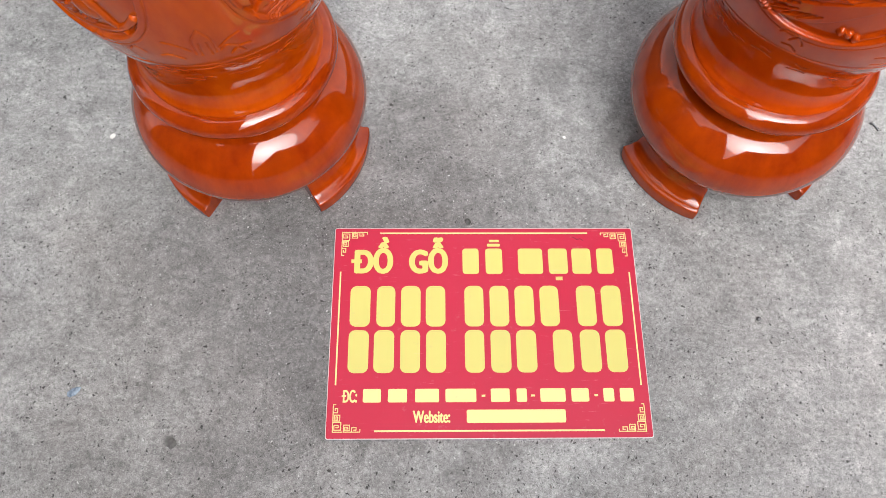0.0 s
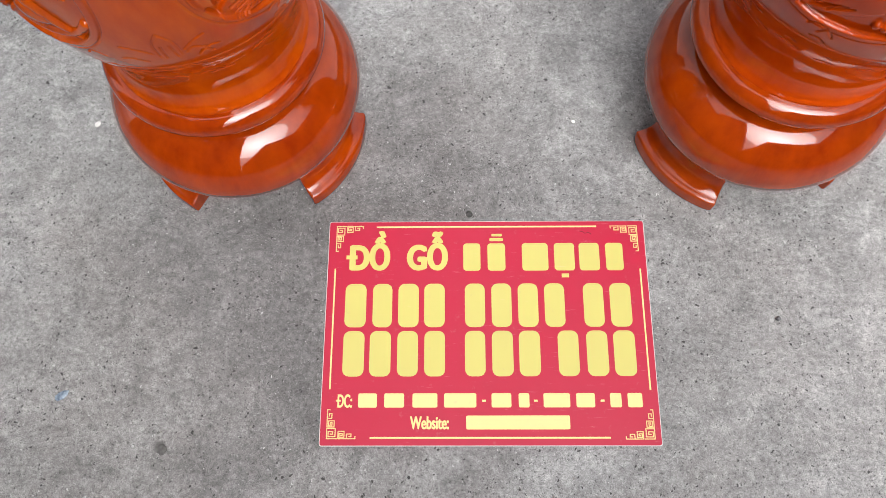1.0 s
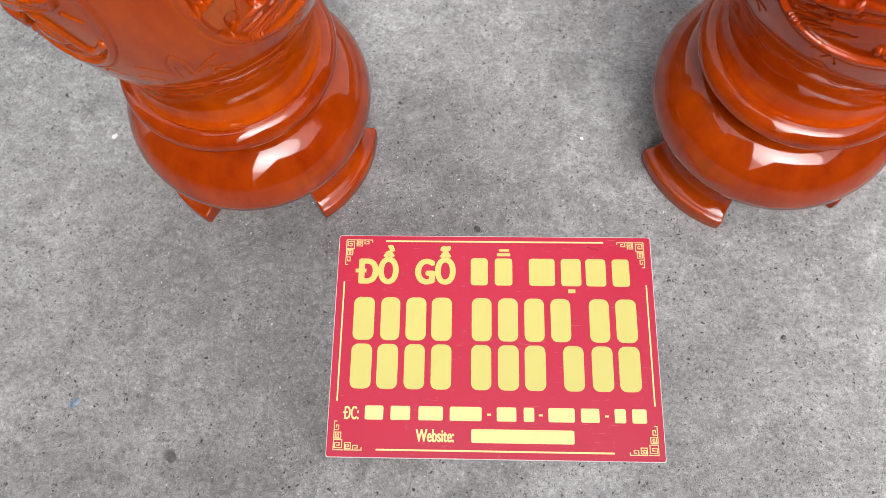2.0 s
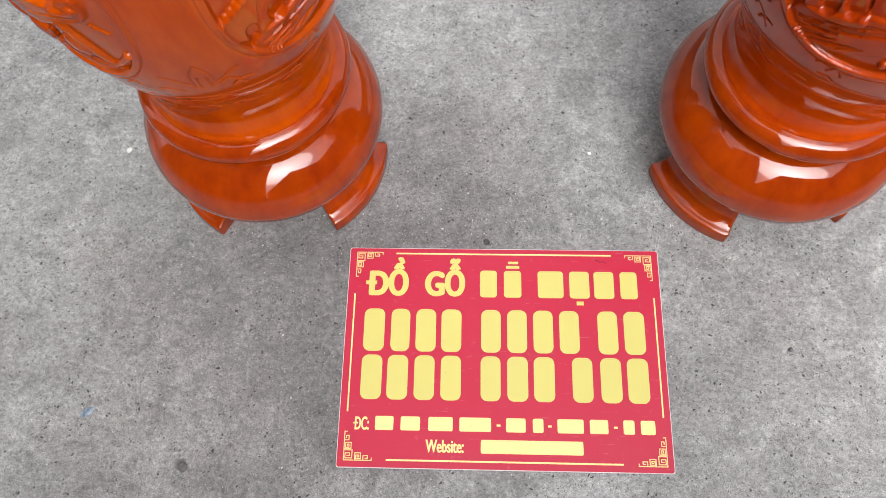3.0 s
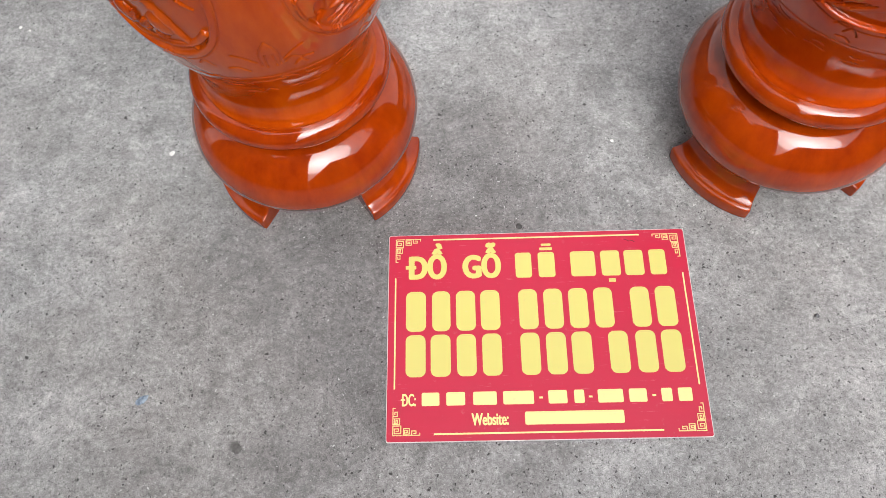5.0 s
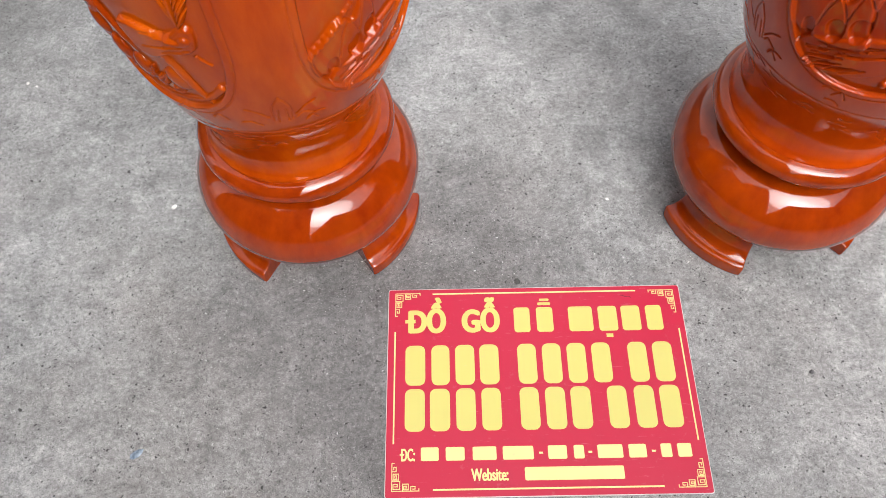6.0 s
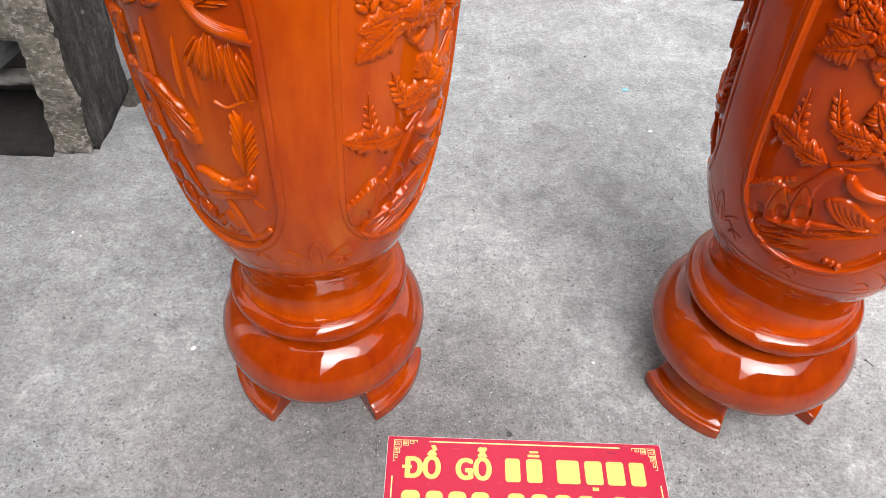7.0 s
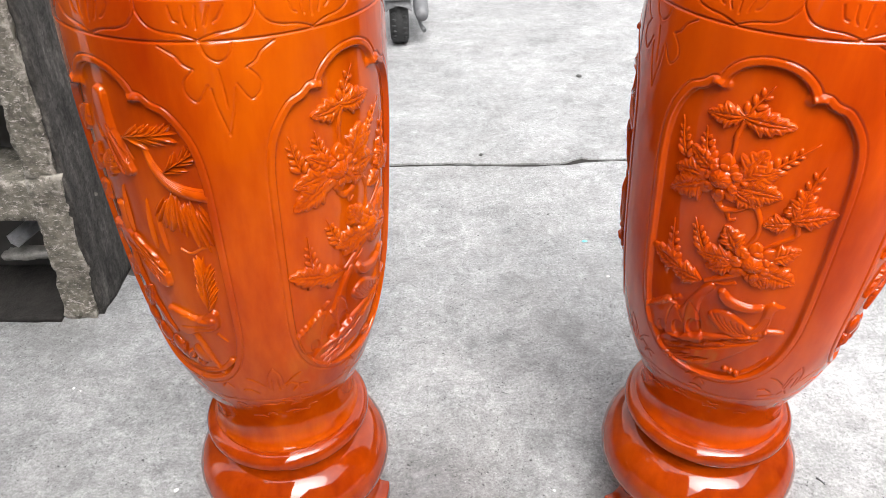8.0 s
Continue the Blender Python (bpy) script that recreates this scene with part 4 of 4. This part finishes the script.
vase.matrix_basis = pose(LEFT[0], LEFT[1], 0.32, -0.5, 1.0, 0) @ pose(0, 0, -0.32, 0, 0, 56.6)


# ---- sign lying on the ground ----
def build_sign():
    sign = new("sign_board")
    thick = 0.0045
    rim = []
    for (cx, cy, a0) in ((0.596, 0.414, 0), (0.004, 0.414, 90), (0.004, 0.004, 180), (0.596, 0.004, 270)):
        for k in range(5):
            a = radians(a0 + 22.5 * k)
            rim.append((cx + 0.004 * math.cos(a), cy + 0.004 * math.sin(a)))
    k = len(rim)

    def slab(inset, z0, z1):
        sh = Shape()
        p = [(0.3 + (x - 0.3) * (1 - inset / 0.3), 0.209 + (y - 0.209) * (1 - inset / 0.209)) for x, y in rim]
        sh.grid([[(x, y, z0) for x, y in p], [(x, y, z1) for x, y in p]], True)
        sh.f += [tuple(range(k)), tuple(range(2 * k - 1, k - 1, -1))]
        return sh
    part("board", slab(0.0, 0.0, thick - 0.0006), BOARD, sign, "white foam board edge", False)
    part("printed_face", slab(0.0012, thick - 0.0006, thick), RED, sign, "scuffed red print", False)
    top = thick + 0.0003

    def bar(name, x0, x1, y0, y1, mat, soft=0.0):
        sh = Shape()
        pts = []
        r = min(soft, (x1 - x0) / 2, (y1 - y0) / 2)
        for cx, cy, a0 in ((x1 - r, y1 - r, 0), (x0 + r, y1 - r, 90), (x0 + r, y0 + r, 180), (x1 - r, y0 + r, 270)):
            for i in range(5 if r else 1):
                a = radians(a0 + 22.5 * i)
                pts.append((cx + r * math.cos(a), cy + r * math.sin(a)))
        n = len(pts)
        sh.grid([[(x, y, thick - 0.0001) for x, y in pts], [(x, y, top) for x, y in pts]], True)
        sh.f += [tuple(range(n))[::-1], tuple(range(n, 2 * n))]
        return part(name, sh, mat, sign, smooth=False)

    for x0, x1, y0, y1 in ((0.091, 0.5095, 0.4050, 0.4080), (0.089, 0.5105, 0.0128, 0.0158), (0.0135, 0.0163, 0.099, 0.324), (0.5850, 0.5878, 0.097, 0.322)):
        bar("border_line", x0, x1, y0, y1, CREAM)
    # rows of bars for the writing: start and width of each
    for y0, y1, soft, spans in (
            (0.319, 0.373, 0.006, ((.0346, .0407), (.0807, .0395), (.1459, .0374), (.1897, .0384), (.2527, .0384), (.2985, .0394), (.3635, .0550), (.4241, .0440), (.4709, .0440), (.5208, .0385))),
            (0.2115, 0.294, 0.012, ((.0331, .0452), (.0845, .0419), (.1317, .0440), (.1798, .0440), (.2551, .0430), (.3042, .0430), (.3532, .0430), (.4022, .0430), (.4740, .0430), (.5229, .0447))),
            (0.1215, 0.2045, 0.012, ((.0328, .0445), (.0811, .0445), (.1314, .0435), (.1806, .0435), (.2544, .0429), (.3035, .0443), (.3525, .0443), (.4230, .0435), (.4749, .0443), (.5238, .0450))),
            (0.0665, 0.0915, 0.003, ((.0283, .0270), (.0636, .0393), (.1099, .0413), (.1602, .0503), (.2165, .0632), (.3008, .0411), (.3489, .0250), (.3930, .0530), (.4510, .0389), (.5109, .0260), (.5419, .0319))),
            (0.0285, 0.0525, 0.003, ((.2553, .1887),))):
        for x0, w in spans:
            if y0 > 0.3 and x0 < 0.24 or y0 < 0.1 and x0 < 0.03:
                continue
            bar("writing_bar", x0 + 0.003, x0 + w - 0.003, y0, y1, YELLOW if y0 > 0.1 else CREAM, soft)
    for x0 in (0.2868, 0.3789, 0.4969):
        bar("writing_bar", x0, x0 + 0.0068, 0.0765, 0.0800, CREAM)
    for x0 in (0.3055,):
        bar("writing_bar", x0, x0 + 0.026, 0.3775, 0.3835, YELLOW, 0.002)
        bar("writing_bar", x0 + 0.004, x0 + 0.024, 0.3870, 0.3920, YELLOW, 0.002)
    bar("writing_bar", 0.4395, 0.4530, 0.3055, 0.3130, YELLOW)

    def word(text, x, y, size, squeeze, mat, bold):
        """Heavy condensed lettering: the strokes are thickened by overlapping prints of the same word."""
        cu = bpy.data.curves.new("printed_word", "FONT")
        cu.body, cu.size = text, size
        tmp = new("printed_word", cu)
        flat = bpy.data.meshes.new_from_object(tmp.evaluated_get(bpy.context.evaluated_depsgraph_get()))
        bpy.data.objects.remove(tmp)
        sh = Shape()
        for k in range(8):
            t = 2 * math.pi * k / 8
            sh.add([(v.co.x * squeeze + bold * math.cos(t), v.co.y + 0.7 * bold * math.sin(t), 0.00006 * k) for v in flat.vertices], [tuple(f.vertices) for f in flat.polygons])
        bpy.data.meshes.remove(flat)
        part("printed_word", sh, mat, sign, smooth=False).matrix_basis = pose(x, y, thick + 0.0002)

    word("Website:", 0.1600, 0.0295, 0.0310, 0.60, CREAM, 0.0008)
    word("DC:", 0.0292, 0.0670, 0.0325, 0.49, CREAM, 0.0007)
    word("D\u1ed2", 0.0405, 0.3225, 0.0670, 0.76, YELLOW, 0.0033)
    word("G\u1ed6", 0.1500, 0.3225, 0.0670, 0.76, YELLOW, 0.0033)
    bar("letter_stroke", 0.0350, 0.0560, 0.3425, 0.3500, YELLOW)
    bar("letter_stroke", 0.0272, 0.0355, 0.0772, 0.0802, CREAM)

    def fret(cx, cy, sx, sy):
        """A stepped run of square spirals in a corner."""
        sh = Shape()
        t = 0.0016

        def run(pts):
            for (xa, ya), (xb, yb) in zip(pts, pts[1:]):
                x0, x1 = sorted((xa, xb))
                y0, y1 = sorted((ya, yb))
                xs, ys = sorted((cx + sx * (x0 - t / 2), cx + sx * (x1 + t / 2))), sorted((cy + sy * (y0 - t / 2), cy + sy * (y1 + t / 2)))
                sh.box(xs[0], xs[1], ys[0], ys[1], thick - 0.0001, top)

        def spiral(x, y, s, swap=False):
            p = [(0.35, 0.45), (0.6, 0.45), (0.6, 0.7), (0.15, 0.7), (0.15, 0.2), (0.85, 0.2), (0.85, 1.0), (0, 1.0), (0, 0), (1.0, 0)]
            run([(x + (b if swap else a) * s, y + (a if swap else b) * s) for a, b in p])

        spiral(0.0, 0.0, 0.0175)
        spiral(0.0200, 0.0, 0.0125)
        spiral(0.0, 0.0200, 0.0125, True)
        run([(0.034, 0.0), (0.050, 0.0), (0.050, 0.004)])
        run([(0.035, 0.0), (0.035, 0.008), (0.043, 0.008), (0.043, 0.0035), (0.039, 0.0035)])
        run([(0.0, 0.034), (0.0, 0.050), (0.004, 0.050)])
        run([(0.0, 0.035), (0.008, 0.035), (0.008, 0.043), (0.0035, 0.043), (0.0035, 0.039)])
        part("corner_fret", sh, CREAM, sign, "pale gold square spiral ornament", False)

    fret(0.0150, 0.4085, 1, -1)
    fret(0.5860, 0.4070, -1, -1)
    fret(0.0130, 0.0130, 1, 1)
    fret(0.5875, 0.0120, -1, 1)
    part("ink_squiggle", Shape().tube([(0.478 + 0.003 * i, 0.396 - 0.0006 * i + 0.0015 * math.sin(i * 1.5), thick + 0.0002) for i in range(8)], 0.0006, 6), INK, sign, "dark pen squiggle")
    return tagged(sign, "red printed advertising board with yellow writing lying flat on the concrete", "sign")


build_sign()


# ---- rough concrete frame at the side of the yard ----
def build_frame():
    fr = new("concrete_frame")
    part("post", rough_box(-1.058, -0.951, 1.325, 1.62, 0.0, 0.53, 0.018, 0.016, (0.030, 0.0), 1.0), RAW, fr)
    part("upper_post", rough_box(-1.028, -0.934, 1.325, 1.62, 0.52, 1.75, 0.02, 0.017, (0.050, 0.0), 2.0), RAW, fr)
    part("beam", rough_box(-1.75, -1.00, 1.328, 1.56, 0.375, 0.508, 0.022, 0.011, (0, 0), 3.0), RAW, fr)
    part("upper_beam", rough_box(-1.75, -0.93, 1.33, 1.52, 0.75, 1.72, 0.03, 0.013, (0.03, 0), 4.0), RAW, fr)
    part("back_slab", rough_box(-1.9, -1.02, 1.60, 1.68, 0.0, 1.6, 0.05, 0.008, (0, 0), 5.0), WALLS, fr)
    part("side_render", rough_box(-0.955, -0.936, 1.337, 1.635, 0.0, 1.75, 0.022, 0.008, (0.075, 0.0), 8.0), DARKCRETE, fr, "dark render on the flank")
    return tagged(fr, "rough broken concrete frame with dark openings standing on the yard", "masonry")


build_frame()


def build_lumps():
    soil = rough_box(-1.75, -1.062, 1.30, 1.60, 0.0, 0.018, 0.02, 0.006, (0, 0), 9.0)
    tagged(new("soil", soil.mesh("soil", SOIL)), "dark damp soil under the concrete frame", "soil", kind="stuff")
    ledge = rough_box(-1.28, -1.05, 1.44, 1.50, 0.15, 0.172, 0.010, 0.014, (0, 0), 6.0)
    tagged(new("broken_ledge", ledge.mesh("broken_ledge", RUBBLE)), "broken pale mortar ledge inside the concrete frame", "masonry")
    ang = Shape().box(-0.10, 0.10, -0.018, 0.018, 0.0, 0.003).box(-0.10, 0.10, 0.015, 0.018, 0.0, 0.035)
    ob = new("metal_angle", ang.mesh("metal_angle", STEEL, False))
    ob.matrix_basis = pose(-1.13, 1.47, 0.27, 10, -12, 62)
    tagged(ob, "bare metal angle piece lying in the opening of the concrete frame", "metal piece")
    part_ = rough_box(-1.75, -1.00, 2.02, 2.45, 0.0, 0.16, 0.03, 0.006, (0, 0), 7.0)
    tagged(new("low_step", part_.mesh("low_step", RUBBLE)), "low pale concrete step behind the frame", "step")
    heap = Shape()
    rows = []
    for i in range(9):
        e = i / 8
        rows.append([((0.06 * (1 - e) * math.cos(2 * math.pi * j / 22)) * (1 + 0.3 * noise.noise(Vector((math.cos(2 * math.pi * j / 22) * 2, math.sin(2 * math.pi * j / 22) * 2, 1)))),
                      (0.13 * (1 - e) * math.sin(2 * math.pi * j / 22)), -0.002 + 0.012 * e * (1 + 0.5 * noise.noise(Vector((j * 0.7, i * 0.9, 0))))) for j in range(22)])
    heap.grid(rows, True)
    ob = new("soil_heap", heap.mesh("soil_heap", DIRT, False))
    ob.matrix_basis = pose(-0.915, 1.66, 0)
    tagged(ob, "small heap of dark soil beside the concrete frame", "soil")


build_lumps()


# ---- parked scooter behind ----
def build_scooter():
    sc = new("scooter")
    for y, nm in ((0.0, "wheel"), (1.20, "wheel")):
        w = new(nm)
        w.parent = sc
        w.matrix_basis = pose(0, y, 0.225)
        prof = [(0.150, -0.040), (0.175, -0.052), (0.200, -0.056), (0.213, -0.046), (0.222, -0.024), (0.225, 0.0)]
        prof = prof + [(r, -z) for r, z in prof[-2::-1]] + [(0.150, -0.040)]
        tyre = Shape().grid([[(z, r * math.cos(2 * math.pi * j / 48), r * math.sin(2 * math.pi * j / 48)) for j in range(48)] for r, z in prof], True)
        for j in range(36):
            a = 2 * math.pi * j / 36
            for s in (-1, 1):
                c = Vector((s * 0.030, 0.2195 * math.cos(a + s * 0.04), 0.2195 * math.sin(a + s * 0.04)))
                tyre.ball(c, 0.018, 0.0085, 0.0085, 6, 4)
        part("tyre", tyre, TYRE, w)
        part("rim", Shape().grid([[(z, r * math.cos(2 * math.pi * j / 32), r * math.sin(2 * math.pi * j / 32)) for j in range(32)] for r, z in ((0.02, -0.03), (0.06, -0.02), (0.13, -0.02), (0.152, -0.042), (0.152, 0.042), (0.13, 0.02), (0.06, 0.02), (0.02, 0.03), (0.02, -0.03))], True), STEEL, w)
    guard = [[(x, 0.268 * math.cos(a), 0.225 + 0.268 * math.sin(a) - 6.0 * x * x) for x in (-0.075, -0.05, 0, 0.05, 0.075)] for a in [radians(v) for v in range(70, 172, 6)]]
    part("mudguard", Shape().grid([[(p[0], p[1], p[2]) for p in r] for r in guard]).grid([[(p[0], p[1] * 1.02, p[2] + 0.006) for p in r] for r in guard]), PLASTIC, sc)
    part("tail", Shape().ball((0, 0.12, 0.62), 0.13, 0.42, 0.20, 20, 12), PAINT, sc, "silver painted tail")
    part("rear_panel", Shape().box(-0.085, 0.085, -0.285, -0.278, 0.33, 0.46), PAINT, sc)
    part("seat", Shape().ball((0, 0.22, 0.80), 0.13, 0.38, 0.07, 18, 10), TYRE, sc)
    part("muffler", Shape().tube([(0.135, -0.16, 0.20), (0.135, -0.10, 0.205), (0.135, 0.2, 0.20), (0.12, 0.42, 0.16)], [0.036, 0.044, 0.046, 0.018], 14), PLASTIC, sc)
    part("side_stand", Shape().tube([(0.10, 0.15, 0.17), (0.13, -0.02, 0.10), (0.15, -0.08, 0.085)], [0.012, 0.011, 0.014], 8), PLASTIC, sc)
    part("floorboard", Shape().box(-0.14, 0.14, 0.50, 0.90, 0.26, 0.32), PLASTIC, sc)
    part("front_shield", Shape().grid([[(x, 0.95 + 0.05 * k - 1.6 * x * x, 0.28 + 0.14 * k) for x in (-0.19, -0.1, 0, 0.1, 0.19)] for k in range(5)]).grid([[(x, 0.97 + 0.05 * k - 1.6 * x * x, 0.28 + 0.14 * k) for x in (-0.19, -0.1, 0, 0.1, 0.19)] for k in range(5)]), PAINT, sc)
    part("fork", Shape().tube([(0, 1.20, 0.225), (0, 1.10, 0.60), (0, 1.03, 0.95)], 0.03, 10), PLASTIC, sc)
    part("handlebar", Shape().tube([(-0.30, 0.95, 0.97), (-0.1, 1.02, 1.0), (0.1, 1.02, 1.0), (0.30, 0.95, 0.97)], 0.014, 8), PLASTIC, sc)
    sc.matrix_basis = pose(-0.105, 4.02, 0, 0, 0, 4)
    return tagged(sc, "grey and silver motor scooter parked on the concrete", "scooter")


build_scooter()


# ---- small litter on the ground ----
def build_litter():
    rng = random.Random(17)

    def chip(name, x, y, s, mat, label, flat=0.4, turn=0.0, ratio=1.0):
        sh = Shape().ball((0, 0, 0), 1, 1, 1, 8, 5)
        sh.v = [(p[0] * s * ratio * (1 + 0.4 * noise.noise(Vector(p) * 1.3 + Vector((x * 9, y * 9, 0)))), p[1] * s * (1 + 0.4 * noise.noise(Vector(p) * 1.5 + Vector((y * 7, x * 5, 3)))), p[2] * s * flat) for p in sh.v]
        ob = new(name, sh.mesh(name, mat, False))
        ob.matrix_basis = pose(x, y, s * flat * 0.7, 0, 0, turn)
        return tagged(ob, label, "litter")

    chip("blue_shard", -0.468, 0.089, 0.008, SHARD_BLUE, "small blue plastic shard on the concrete", 0.3, 35, 1.7)
    chip("teal_shard", 0.717, 1.757, 0.0085, SHARD_TEAL, "small teal plastic shard on the concrete", 0.3, 20, 1.4)
    # a round nail head, modelled as a little ball
    chip("steel_ball", 0.831, 0.226, 0.0048, DULLSTEEL, "small round metal nail head on the concrete", 0.9)
    sh = Shape().tube([(-0.012, 0.002, 0.003), (-0.004, 0, 0.0032), (0.006, 0.0, 0.0032), (0.012, 0.004, 0.004)], [0.0012, 0.0017, 0.0017, 0.0036], 8)
    ob = new("screw", sh.mesh("screw", DULLSTEEL))
    ob.matrix_basis = pose(1.157, 0.659, 0, 0, 0, 120)
    tagged(ob, "small bent metal screw on the concrete", "screw")
    for x, y, s in ((-0.896, 0.995, 0.0042), (-0.872, 0.985, 0.003), (0.767, 1.534, 0.0055), (-0.481, 0.632, 0.0055), (0.479, 0.632, 0.0032), (0.01, 0.60, 0.003)):
        chip("white_chip", x, y, s, CHIP, "small white chip of plaster on the concrete", 0.4, rng.uniform(0, 180), 1.3)
    for x, y, s in ((0.268, 0.433, 0.006), (0.60, 1.95, 0.004), (0.32, 1.80, 0.0035), (0.35, 2.46, 0.009), (0.92, 3.39, 0.013)):
        chip("dark_pebble", x, y, s, DARKSTONE, "small dark pebble on the concrete", 0.6, rng.uniform(0, 180), 1.3)
    chip("flat_stone", -0.276, -0.005, 0.0105, GREYSTONE, "flat grey stone set in the concrete", 0.20, 30, 0.85)
    grit = Shape()
    for k in range(900):
        x, y = rng.uniform(-1.3, 1.6), rng.uniform(-0.5, 2.6)
        if 0.0 < x < 0.6 and 0.0 < y < 0.418:
            continue
        s = rng.uniform(0.0008, 0.0024)
        a = rng.uniform(0, 6.28)
        c, d = math.cos(a) * s, math.sin(a) * s
        r = rng.uniform(1.0, 1.8)
        grit.add([(x + c * r, y + d * r, 0), (x - d, y + c, 0), (x - c * r, y - d * r, 0), (x + d, y - c, 0), (x + c * 0.2, y + d * 0.2, s * 0.8)], [(0, 1, 4), (1, 2, 4), (2, 3, 4), (3, 0, 4)])
    tagged(new("grit", grit.mesh("grit", RUBBLE, False)), "loose grit and sand scattered on the concrete", "grit", kind="stuff")


build_litter()
